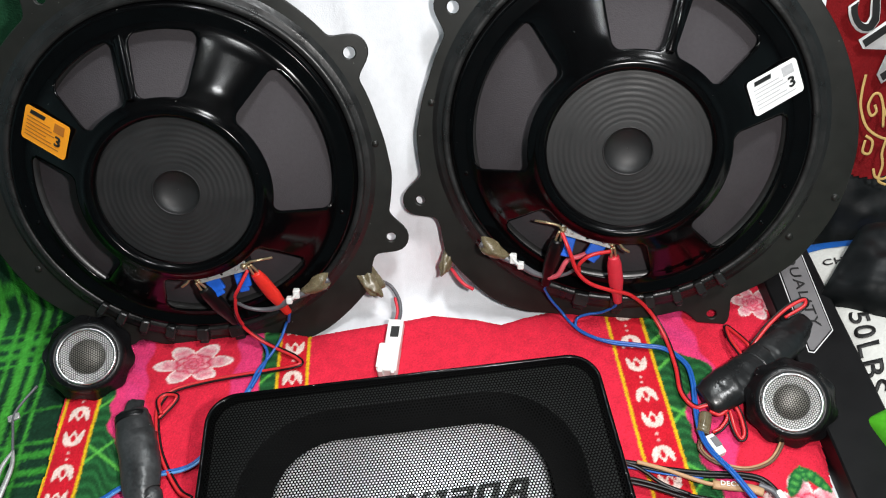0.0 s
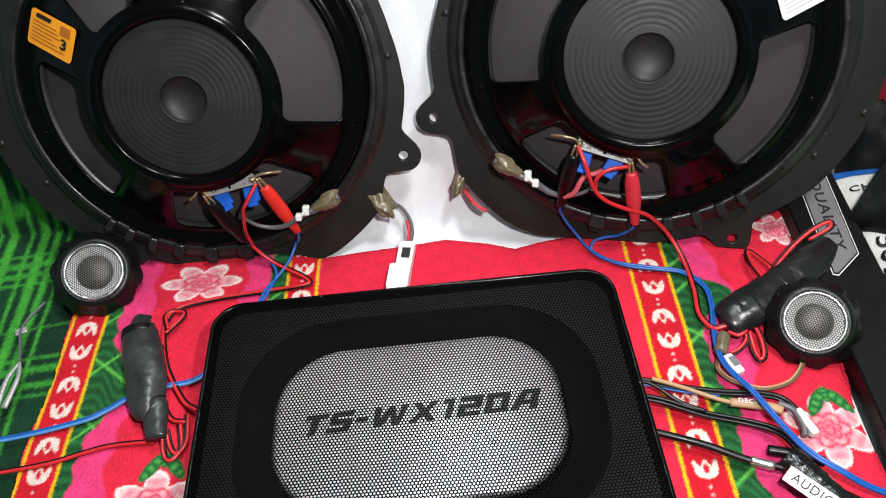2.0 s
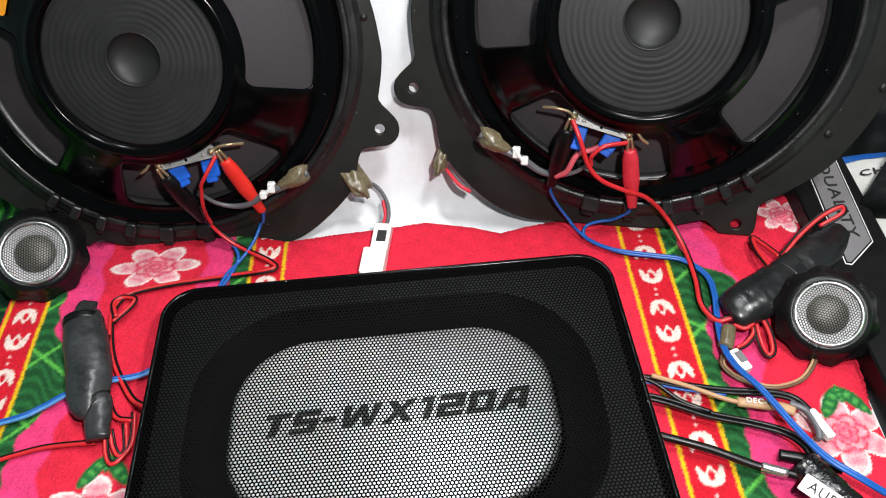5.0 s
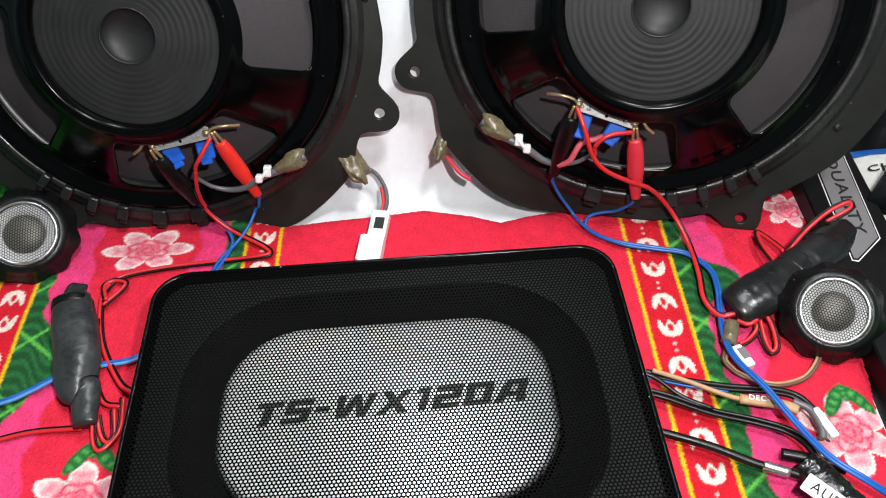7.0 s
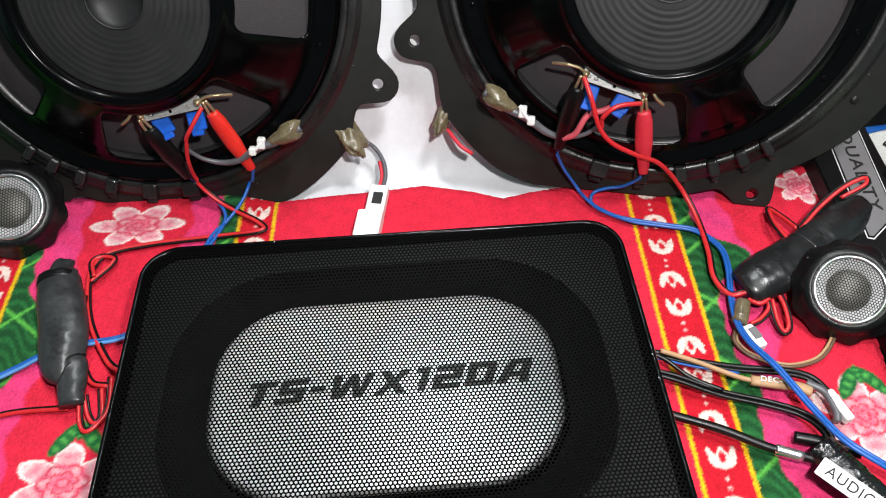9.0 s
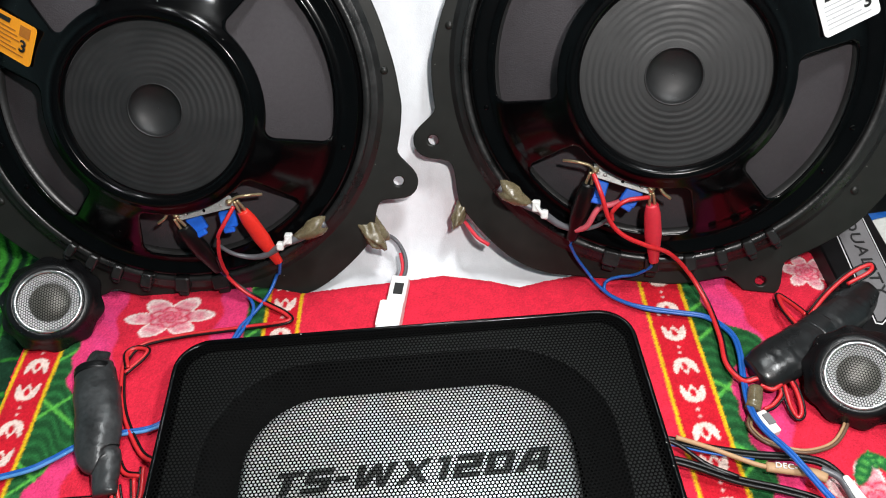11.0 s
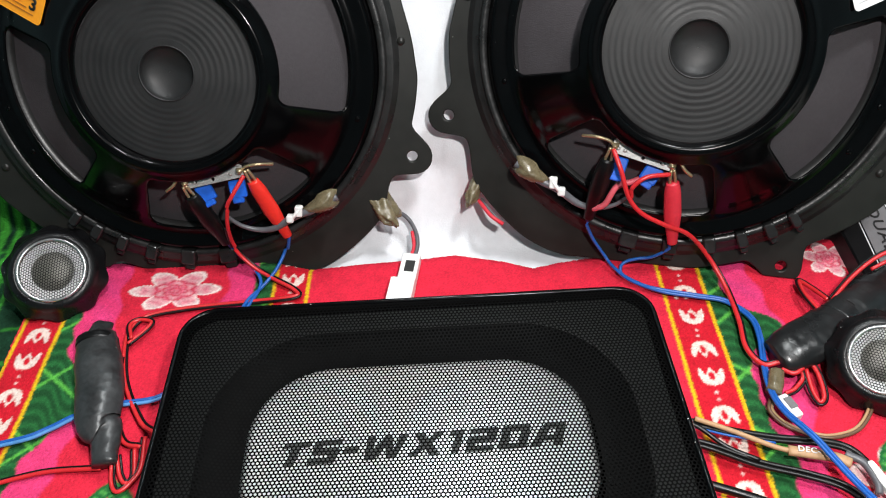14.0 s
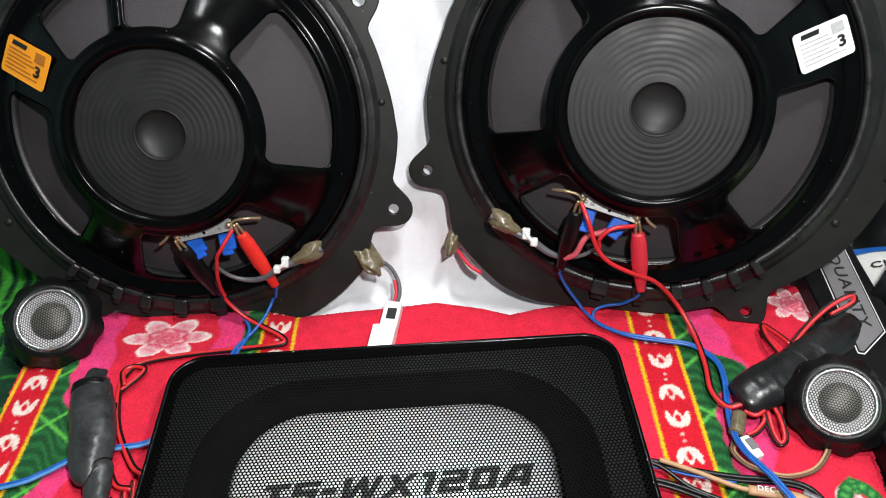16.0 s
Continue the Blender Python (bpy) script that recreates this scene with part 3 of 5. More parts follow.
def basket_mesh():
    """A dished frame whose openings have rounded corners."""
    radii = np.concatenate([np.linspace(0.0575, 0.0705, 12), np.linspace(0.0718, 0.1165, 31), np.linspace(0.118, 0.135, 15)])
    n = 360
    A, R = np.meshgrid(np.arange(n) * 2 * np.pi / n, radii)
    best = np.full(A.shape, 1.0)
    GA, GR = np.zeros_like(A), np.zeros_like(A)
    r0, r1, rc, rm = 0.0715, 0.1145, 0.007, 0.094
    for lo, hi in WINDOWS:
        ca, ha = radians((lo + hi) / 2), radians((hi - lo) / 2)
        da = (A - ca + np.pi) % (2 * np.pi) - np.pi
        w = R * 0.6 + rm * 0.4
        qx, qy = np.abs(da) * w - ha * w + rc, np.abs(R - (r0 + r1) / 2) - (r1 - r0) / 2 + rc
        mx, my = np.maximum(qx, 0), np.maximum(qy, 0)
        out = np.hypot(mx, my)
        d = out + np.minimum(np.maximum(qx, qy), 0) - rc
        gx = np.where(out > 1e-9, mx / np.maximum(out, 1e-9), qx > qy) * np.sign(da)
        gy = np.where(out > 1e-9, my / np.maximum(out, 1e-9), qy >= qx) * np.sign(R - (r0 + r1) / 2)
        b = d < best
        best, GA, GR = np.where(b, d, best), np.where(b, gx / w, GA), np.where(b, gy, GR)
    snap = (np.abs(best) < 0.0010) & (R > 0.0700) & (R < 0.119)
    A2, R2 = np.where(snap, A - best * GA, A), np.where(snap, R - best * GR, R)
    mid = np.clip((R2 - 0.0720) / 0.012, 0, 1) * np.clip((0.1175 - R2) / 0.010, 0, 1)
    arch = SPOKE_ARCH * mid * (1 - (1 - np.clip(best / 0.021, 0, 1)) ** 2)
    V = np.stack([R2 * np.cos(A2), R2 * np.sin(A2), basket_height(R2) + arch], -1).reshape(-1, 3)
    flat = best.ravel()
    f = [q for q in grid_faces(len(radii), n, True) if np.mean([flat[i] for i in q]) > 0.00005]
    bm = mesh_of(V, f)
    loose = [v for v in bm.verts if not v.link_faces]
    bmesh.ops.delete(bm, geom=loose, context="VERTS")
    rim = [e for e in bm.edges if len(e.link_faces) == 1]
    ex = bmesh.ops.extrude_edge_only(bm, edges=rim)
    bmesh.ops.translate(bm, verts=[g for g in ex["geom"] if isinstance(g, bmesh.types.BMVert)], vec=(0, 0, -0.0018))
    return bm


def mirrored(bm, s, turn):
    """Turns a part about the axis and flips it for the handed twin."""
    m = Matrix.Rotation(radians(turn), 4, "Z") @ Matrix.Diagonal((s, 1, 1, 1))
    bm.transform(m)
    if s < 0:
        bmesh.ops.reverse_faces(bm, faces=bm.faces)
    return bm


def woofer(at, s, turn, low, paper, ink, corners, label):
    w = thing("woofer", label, "loudspeaker", "pair of woofers", at)

    def up(bm):
        bmesh.ops.translate(bm, verts=bm.verts, vec=(0, -0.004, 0.0165))
        return bm

    def put(name, bm, material, text="", parent=None):
        return part(name, mirrored(bm, s, turn), material, parent or w, text)

    loops = [rim_outline(low), disc_loop(0, 0, 0.1335, 120)]
    for k, (ea, er) in enumerate(EARS):
        loops.append(disc_loop(er * math.cos(radians(ea)), er * math.sin(radians(ea)), 0.0047 if k != 1 else 0.0055))
    flange = put("flange", plate(loops, 0.004, 0.0008), M_FLANGE, "matte black mounting flange with bolt ears")
    put("rim_ridge", lathe([(0.1332, 0.0010), (0.1338, 0.0060), (0.1342, 0.0066), (0.1362, 0.0072), (0.1380, 0.0072), (0.1385, 0.0068), (0.1392, 0.0044), (0.1396, 0.0040), (0.1436, 0.0036), (0.1442, 0.0033), (0.1462, 0.0010), (0.1475, 0.0004), (0.1490, -0.001)], 160), M_HOOK)
    put("back_ring", lathe([(0.1335, -0.004), (0.1335, -0.013), (0.1500, -0.014), (0.1520, -0.004)], 96), M_MATTE)
    put("basket", basket_mesh(), M_STEEL, "glossy black pressed steel basket")
    put("cone", lathe([(0.050, 0.030), (0.058, 0.026), (0.085, 0.0145), (0.1135, 0.0020)], 96), M_CONE, "grey paper cone behind the basket")
    roll = [(0.1130 + 0.0070 - 0.0070 * math.cos(radians(k)), 0.0016 + 0.0048 * math.sin(radians(k))) for k in range(0, 181, 12)]
    put("surround", lathe([(0.1120, 0.0020)] + roll + [(0.1300, 0.0020), (0.1335, -0.001)], 120), M_SURROUND, "half-round rubber surround of the cone")
    prof = [(0.0575, 0.0430)]
    for k in range(1, 141):
        r = 0.0575 - 0.0397 * k / 140
        wave = 0.00006 * math.sin((0.0575 - r) / 0.0040 * 2 * math.pi) * min(1, (0.0570 - r) / 0.004)
        prof.append((r, 0.0430 + 0.0012 * k / 140 + (wave if r > 0.0215 else 0)))
    put("spider", lathe(prof, 96), M_SPIDER, "dark corrugated suspension disc")
    cup = [(0.0178, 0.0441), (0.0179, 0.0447), (0.0172, 0.0449)] + [(0.0168 * math.cos(radians(a)), 0.0446 - 0.0080 * math.sin(radians(a))) for a in range(5, 91, 5)]
    cup[-1] = (0.0002, cup[-1][1])
    put("dust_cap", lathe(cup, 64), M_SPIDER)
    # thin rib across the divided opening
    rib = loft([(0.0535, 0.0060, 0.002, -0.0012), (0.0535, 0.0060, 0.002, 0.0022), (0.0525, 0.0040, 0.0015, 0.0030)], n=3)
    rib.transform(Matrix.Rotation(radians(73), 4, "Z") @ Matrix.Translation((0.0935, 0, 0.0288)) @ Matrix.Rotation(radians(37.5), 4, "Y"))
    put("rib", rib, M_STEEL)
    for a, r in ((117, 0.083), (25, 0.083), (-57, 0.083), (207, 0.083), (117, 0.125), (-15, 0.1235), (195, 0.1235), (-30, 0.1235)):
        z = float(basket_height(r))
        put("rivet", lathe([(0.0019, z - 0.0004), (0.0018, z + 0.0004), (0.0009, z + 0.0007), (0.0001, z + 0.0006)], 12), M_STEEL).matrix_parent_inverse = Matrix.Translation(mirror_vec(r, a, s, turn))
    for a, r in ((-15, 0.1660), (172, 0.1500), (150, 0.1440), (-30, 0.1530)):
        b = lathe([(0.0030, -0.0005), (0.0027, 0.0008), (0.0012, 0.0015), (0.0001, 0.0016)], 14)
        put("stud", b, M_FLANGE).matrix_parent_inverse = Matrix.Translation(mirror_vec(r, a, s, turn))
    # snap hooks along the lower rim
    for a, ww in ((-100, 0.012), (-88, 0.010), (-77, 0.008), (-68, 0.007), (-60, 0.007), (-53, 0.006)):
        b = joined(chunk(0.011, ww, 0.0125, 0.0015, 0.1380, 0, 0.001), chunk(0.006, ww * 0.7, 0.006, 0.001, 0.1460, 0, 0.002))
        b.transform(Matrix.Rotation(radians(a), 4, "Z"))
        put("snap_hook", b, M_HOOK)
    # terminal strip on its insulators
    a = Matrix.Translation((-0.0232, -0.0692, 0.0385)) @ Matrix.Rotation(radians(-14.5), 4, "Z") @ Matrix.Rotation(radians(-8), 4, "X")
    strip_loop = [(-0.021, -0.0040), (0.021, -0.0040), (0.021, 0.0036), (0.003, 0.0036), (0.003, 0.0020), (-0.003, 0.0020), (-0.003, 0.0036), (-0.021, 0.0036)]
    b = plate([strip_loop, disc_loop(-0.012, -0.001, 0.0011, 10), disc_loop(0.012, -0.001, 0.0011, 10), disc_loop(0.0, -0.0015, 0.0014, 10)], 0.0012, 0.0002)
    b.transform(a)
    strip = put("terminal_strip", b, M_TIN, "tinned metal terminal strip")
    lip = joined(chunk(0.0175, 0.0012, 0.003, 0.0004, -0.0118, 0.0042, -0.0008), chunk(0.0175, 0.0012, 0.003, 0.0004, 0.0118, 0.0042, -0.0008))
    lip.transform(a)
    put("folded_lip", lip, M_TIN)
    for x in (-0.017, 0.017, -0.0125, 0.0130):
        b = lathe([(0.0013, 0), (0.0012, 0.0007), (0.0004, 0.0011), (0.0001, 0.0011)], 10)
        b.transform(a @ Matrix.Translation((x, -0.0008, 0.0)))
        put("solder_joint", b, M_TIN)
    for x, yy, rot in ((-0.0128, -0.0135, 4), (0.0090, -0.0112, -14)):
        b = joined(chunk(0.0115, 0.0125, 0.0042, 0.0014, 0, 0.0015, -0.0090), chunk(0.0080, 0.0050, 0.0036, 0.0012, 0.001, -0.0058, -0.0087))
        b.transform(a @ Matrix.Translation((x, yy, 0)) @ Matrix.Rotation(radians(rot), 4, "Z"))
        put("spade_sleeve", b, M_SPADE, "blue vinyl spade sleeve")
    b = chunk(0.045, 0.008, 0.012, 0.001, 0, 0, -0.016)
    b.transform(a)
    put("terminal_block", b, M_BLACK)
    # braided tinsel leads
    put("tinsel_lead", tube([(-0.0635, -0.0600, 0.0340), (-0.0549, -0.0590, 0.0400), (-0.0467, -0.0606, 0.0400), (-0.0425, -0.0640, 0.0390)], 0.0011, 6), M_BRASS)
    put("tinsel_lead", tube([(-0.0050, -0.0740, 0.0390), (-0.0015, -0.0700, 0.0420), (0.0024, -0.0750, 0.0430), (0.0078, -0.0795, 0.0400)], 0.0011, 6), M_BRASS)
    for x, y in ((-0.0420, -0.0640), (-0.0050, -0.0740)):
        put("solder_blob", lathe([(0.0001, 0.0426), (0.0016, 0.0420), (0.0024, 0.0405), (0.0022, 0.0380)], 10, wobble=lambda t, r: 0.2 * math.sin(3 * t)), M_BRASS).matrix_parent_inverse = Matrix.Translation(mirror_vec(math.hypot(x, y), math.degrees(math.atan2(y, x)), s, turn))
    # the lead-out cable, tied and glued along the rim
    put("lead_cable", up(tube([(-0.1060, -0.0800, 0.010), (-0.0900, -0.0895, 0.0115), (-0.0760, -0.0955, 0.0110), (-0.0620, -0.1050, 0.0080), (-0.0500, -0.1075, 0.0060), (-0.0380, -0.1040, 0.0080), (-0.0290, -0.0960, 0.0120)], 0.0028, 10, 10, [0.0028, 0.0028, 0.0027, 0.0022, 0.0016, 0.0014])), M_GREYWIRE, "grey sleeved lead-out cable")
    put("zip_tie", up(joined(chunk(0.0052, 0.0075, 0.006, 0.001, -0.0795, -0.0905, 0.010), chunk(0.0050, 0.0055, 0.006, 0.0012, -0.0735, -0.0960, 0.0105), tube([(-0.0820, -0.0865, 0.014), (-0.0770, -0.0930, 0.0155), (-0.0720, -0.0990, 0.013)], 0.0014, 6))), M_WHITE, "white nylon zip tie")
    blob = lathe([(0.0001, 0.0085), (0.004, 0.0080), (0.0065, 0.006), (0.0080, 0.003), (0.0088, 0.0)], 16, wobble=lambda t, r: 0.18 * math.sin(3 * t + 1) + 0.1 * math.sin(5 * t))
    blob.transform(Matrix.Translation((-0.0960, -0.0850, 0.0085)) @ Matrix.Rotation(radians(-32), 4, "Z") @ Matrix.Diagonal((1.5, 0.8, 1, 1)))
    put("glue_blob", up(blob), M_GLUE, "amber lump of hot glue")
    # the printed label on a spoke
    c0, c1, c2, c3 = (Vector(c) for c in corners)
    ex = ((c1 - c0) + (c2 - c3)).normalized()
    ez = ex.cross(c0 - c3).normalized()
    ey = ez.cross(ex)
    lw, lh = ((c1 - c0).length + (c2 - c3).length) / 2, ((c0 - c3).length + (c1 - c2).length) / 2
    lm = Matrix.Translation((c0 + c1 + c2 + c3) / 4 + ez * 0.0030) @ Matrix((ex, ey, ez)).transposed().to_4x4()
    sticker = part("sticker", plate([rrect(lw, lh, 0.003, 5)], 0.0004), paper, w, "printed paper label", lm)
    part("brand_bar", plate([[(-0.38 * lw, 0.30 * lh), (-0.05 * lw, 0.30 * lh), (-0.03 * lw, 0.42 * lh), (-0.36 * lw, 0.42 * lh)]], 0.0002), M_INK, sticker, "", lm @ Matrix.Translation((0, 0, 0.0004)))
    for k in range(6):
        x1 = (0.10, 0.16, 0.22, 0.05, 0.18, 0.34)[k]
        y = (0.18 - 0.105 * k) * lh
        part("print_line", plate([[(-0.42 * lw, y), (x1 * lw, y), (x1 * lw, y + 0.028 * lh), (-0.42 * lw, y + 0.028 * lh)]], 0.0002), ink, sticker, "", lm @ Matrix.Translation((0, 0, 0.0004)))
    part("code_patch", plate([[(0.18 * lw, 0.14 * lh), (0.40 * lw, 0.14 * lh), (0.40 * lw, 0.40 * lh), (0.18 * lw, 0.40 * lh)]], 0.0002), ink, sticker, "", lm @ Matrix.Translation((0, 0, 0.0004)))
    part("numeral", writing("3", 0.13 * lw, 0.30 * lh, 0.0002, 0, 0.03), M_INK, sticker, "", lm @ Matrix.Translation((0.30 * lw, -0.08 * lh, 0.0004)))
    return w


def mirror_vec(r, a, s, turn):
    v = Vector((s * r * math.cos(radians(a)), r * math.sin(radians(a)), 0))
    return Matrix.Rotation(radians(turn), 3, "Z") @ v


woofer(W_RIGHT, 1, 0, -0.156, M_LABEL, M_INK_GREY, [(0.0741, 0.0473, 0.0333), (0.1095, 0.0624, 0.0093), (0.1201, 0.0396, 0.0092), (0.0841, 0.0244, 0.0335)], "round black woofer, back outward, with white label, leaning on cushion")
woofer(W_LEFT, -1, -5, -0.152, M_ORANGE, M_INK_BROWN, [(-0.0999, 0.0718, 0.0098), (-0.0620, 0.0541, 0.0377), (-0.0736, 0.0329, 0.0390), (-0.1122, 0.0477, 0.0100)], "round black woofer, back outward, with orange label, leaning on cushion")


def on_right(u, v, h):
    return W_RIGHT @ Vector((u, v, h))


def on_left(u, v, h):
    return W_LEFT @ Vector((u, v, h))


# ---------------------------------------------------------------- clips on the terminals
def clip(a, b, sleeve, label, fat=1.0):
    """A crocodile clip from its jaw tip a to its cable end b."""
    c = thing("crocodile_clip", label, "clip", "crocodile clips")
    a, b = Vector(a), Vector(b)
    d = b - a
    pts = [a + d * k for k in (0.16, 0.30, 0.60, 0.85, 1.0)]
    part("sleeve", tube(pts, 0.005, 12, 8, [0.0042 * fat, 0.0056 * fat, 0.0060 * fat, 0.0042 * fat, 0.0034 * fat], flat=0.8), sleeve, c)
    side = d.cross(Vector((0, -0.7, 0.7))).normalized() * 0.0016
    for s in (-1, 1):
        part("jaw", tube([a + side * s * 0.6, a + d * 0.1 + side * s, a + d * 0.2 + side * s * 1.3], 0.0011, 6, 4), M_BRASS, c)
    return c


clip(on_right(-0.0045, -0.0765, 0.040), on_right(0.0052, -0.1330, 0.018), M_PINKCLIP, "faded red sleeved crocodile clip gripping a terminal")
clip(on_left(0.0405, -0.0668, 0.040), on_left(0.0590, -0.1229, 0.018), M_REDCLIP, "bright red sleeved crocodile clip gripping a terminal")
clip(on_right(-0.0440, -0.0650, 0.041), on_right(-0.0535, -0.1200, 0.020), M_BLACKWIRE, "black sleeved crocodile clip gripping a terminal", 1.1)
clip(on_left(-0.0020, -0.0755, 0.041), on_left(0.0150, -0.1250, 0.020), M_BLACKWIRE, "black sleeved crocodile clip gripping a terminal", 1.1)


# ---------------------------------------------------------------- under-seat subwoofer
BOX = pose(-0.0262, -0.1617, 0, 0, 0, 2.0)
sub = thing("subwoofer_box", "low black under-seat subwoofer with perforated steel grille", "subwoofer", at=BOX)
part("body", loft([(0.282, 0.200, 0.020, 0.001), (0.288, 0.206, 0.022, 0.006), (0.286, 0.204, 0.022, 0.022), (0.281, 0.199, 0.022, 0.052), (0.2785, 0.1965, 0.022, 0.0600), (0.2765, 0.1945, 0.021, 0.0620), (0.2730, 0.1910, 0.020, 0.0622), (0.2715, 0.1895, 0.019, 0.0610), (0.268, 0.186, 0.018, 0.030)], top=False, n=10), M_STEEL, sub, "black glossy moulded housing")
part("shelf", loft([(0.266, 0.186, 0.018, 0.0555), (0.230, 0.157, 0.062, 0.0555)], bottom=False, top=False, n=12), M_SHELF, sub)
part("funnel", loft([(0.230, 0.157, 0.062, 0.0555), (0.224, 0.150, 0.060, 0.0520), (0.212, 0.140, 0.058, 0.0470), (0.186, 0.117, 0.046, 0.0440)], bottom=False, top=False, n=12), M_MATTE, sub)
part("grille", loft([(0.2715, 0.1895, 0.019, 0.0611), (0.266, 0.184, 0.018, 0.0617), (0.228, 0.155, 0.062, 0.0606), (0.222, 0.150, 0.060, 0.0596), (0.200, 0.126, 0.050, 0.0560), (0.190, 0.118, 0.046, 0.0553)], bottom=False, n=12), M_PERF, sub, "perforated black steel grille")
part("diaphragm", loft([(0.186, 0.117, 0.046, 0.0440, -0.002, 0.004), (0.176, 0.108, 0.042, 0.0452, -0.002, 0.004)], n=12), M_SILVER, sub, "silver racetrack-shaped diaphragm")


def model_writing(width, height, shear):
    """Wide slanted block capitals, each cut as one outline."""
    shapes = {
        "T": (1.0, [[(0, 1), (1, 1), (1, 0.76), (0.67, 0.76), (0.67, 0), (0.33, 0), (0.33, 0.76), (0, 0.76)]]),
        "S": (1.0, [[(0.06, 1), (1, 1), (1, 0.77), (0.32, 0.77), (0.32, 0.62), (0.94, 0.62), (1, 0.56), (1, 0.06), (0.94, 0), (0, 0), (0, 0.23), (0.68, 0.23), (0.68, 0.39), (0.06, 0.39), (0, 0.45), (0, 0.94)]]),
        "-": (0.55, [[(0, 0.60), (1, 0.60), (1, 0.38), (0, 0.38)]]),
        "W": (1.55, [[(0, 1), (0.20, 1), (0.26, 0.36), (0.43, 1), (0.59, 1), (0.74, 0.36), (0.80, 1), (1, 1), (0.86, 0), (0.64, 0), (0.51, 0.55), (0.36, 0), (0.12, 0)]]),
        "X": (1.2, [[(0, 1), (0.30, 1), (0.50, 0.68), (0.72, 1), (1, 1), (0.67, 0.5), (1, 0), (0.70, 0), (0.50, 0.32), (0.28, 0), (0, 0), (0.33, 0.5)]]),
        "1": (0.6, [[(0.05, 1), (0.9, 1), (0.9, 0), (0.42, 0), (0.42, 0.76), (0.05, 0.76)]]),
        "2": (1.05, [[(0, 1), (0.94, 1), (1, 0.94), (1, 0.45), (0.94, 0.39), (0.32, 0.39), (0.32, 0.23), (1, 0.23), (1, 0), (0, 0), (0, 0.56), (0.06, 0.62), (0.68, 0.62), (0.68, 0.77), (0, 0.77)]]),
        "0": (1.05, [[(0.06, 1), (0.94, 1), (1, 0.94), (1, 0.06), (0.94, 0), (0.06, 0), (0, 0.06), (0, 0.94)], [(0.32, 0.23), (0.32, 0.77), (0.68, 0.77), (0.68, 0.23)]]),
        "A": (1.15, [[(0.30, 1), (1, 1), (1, 0), (0.70, 0), (0.70, 0.24), (0.36, 0.24), (0.26, 0), (-0.06, 0)], [(0.44, 0.46), (0.52, 0.77), (0.70, 0.77), (0.70, 0.46)]]),
    }
    text, gap, x = "TS-WX120A", 0.17, 0.0
    total = sum(shapes[c][0] for c in text) + gap * (len(text) - 1)
    k = width / total
    letters = []
    for c in text:
        w, loops = shapes[c]
        letters.append(plate([[((x + px * w - total / 2) * k + shear * (py - 0.5) * height, (py - 0.5) * height) for px, py in lp] for lp in loops], 0.0004))
        x += w + gap
    return joined(*letters)


part("model_lettering", model_writing(0.1500, 0.0140, 0.35), M_MODEL, sub, "black italic model lettering", pose(0.0005, 0.0062, 0.0461, 0, 0, 1.5))


# ---------------------------------------------------------------- tweeters
def tweeter(at, lobes, label):
    t = thing("tweeter", label, "tweeter", "pair of tweeters", at)
    sc = lambda a, r: 0.035 * math.cos(lobes * a) if r > 0.034 else 0.0
    part("housing", lathe([(0.0250, 0.0010), (0.0262, 0.0022), (0.0275, 0.0022), (0.0305, 0.0006), (0.0325, -0.0020), (0.0335, -0.0060), (0.0375, -0.0085), (0.0385, -0.0100), (0.0380, -0.0130), (0.0330, -0.0170), (0.0240, -0.0210), (0.0001, -0.0220)], 108, wobble=sc), M_BLACK, t, "black scalloped housing")
    part("trim_ring", lathe([(0.0228, 0.0014), (0.0232, 0.0026), (0.0243, 0.0030), (0.0254, 0.0024), (0.0256, 0.0008)], 72), M_CHROME, t, "satin chrome trim ring")
    part("grille", lathe([(0.0001, 0.0056), (0.005, 0.0054), (0.010, 0.0047), (0.015, 0.0036), (0.019, 0.0026), (0.0230, 0.0018)], 48), M_PERF_SMALL, t, "fine perforated steel grille")
    dome = [(0.0001, 0.0034)] + [(0.0155 * math.sin(radians(k)), 0.0034 - 0.0065 * (1 - math.cos(radians(k)))) for k in range(10, 91, 10)]
    part("dome", lathe(dome, 40), M_DOME, t)
    part("face_plate", lathe([(0.0155, -0.0031), (0.0165, -0.0022), (0.0190, -0.0010), (0.0230, -0.0004)], 48), M_WHITEPRINT, t)
    return t


def facing(p, n, spin=0):
    return Matrix.Translation(p) @ Vector(n).to_track_quat("Z", "Y").to_matrix().to_4x4() @ Matrix.Rotation(radians(spin), 4, "Z")


tweeter(facing((0.2480, -0.0940, 0.0270), (-0.22, -0.50, 0.84)) @ Matrix.Scale(0.82, 4), 10, "round black dome tweeter with chrome ring beside towel edge")
tweeter(facing((-0.2865, 0.0040, 0.0270), (0.22, -0.52, 0.82), 10) @ Matrix.Scale(0.90, 4), 10, "round black dome tweeter with chrome ring by green blanket")


# ---------------------------------------------------------------- taped crossovers
def taped(name, pts, radii, label, tape, flat=0.6):
    ob = thing(name, label, "crossover", "taped crossovers")
    bm = tube(pts, 0.01, 20, 14, radii, flat=flat)
    for v in bm.verts:
        k = noise.noise(v.co * 140) * 0.0008 + noise.noise(v.co * 420) * 0.0005
        v.co += Vector((k, k * 0.5, k))
    part("tape_wrap", bm, tape, ob)
    return ob


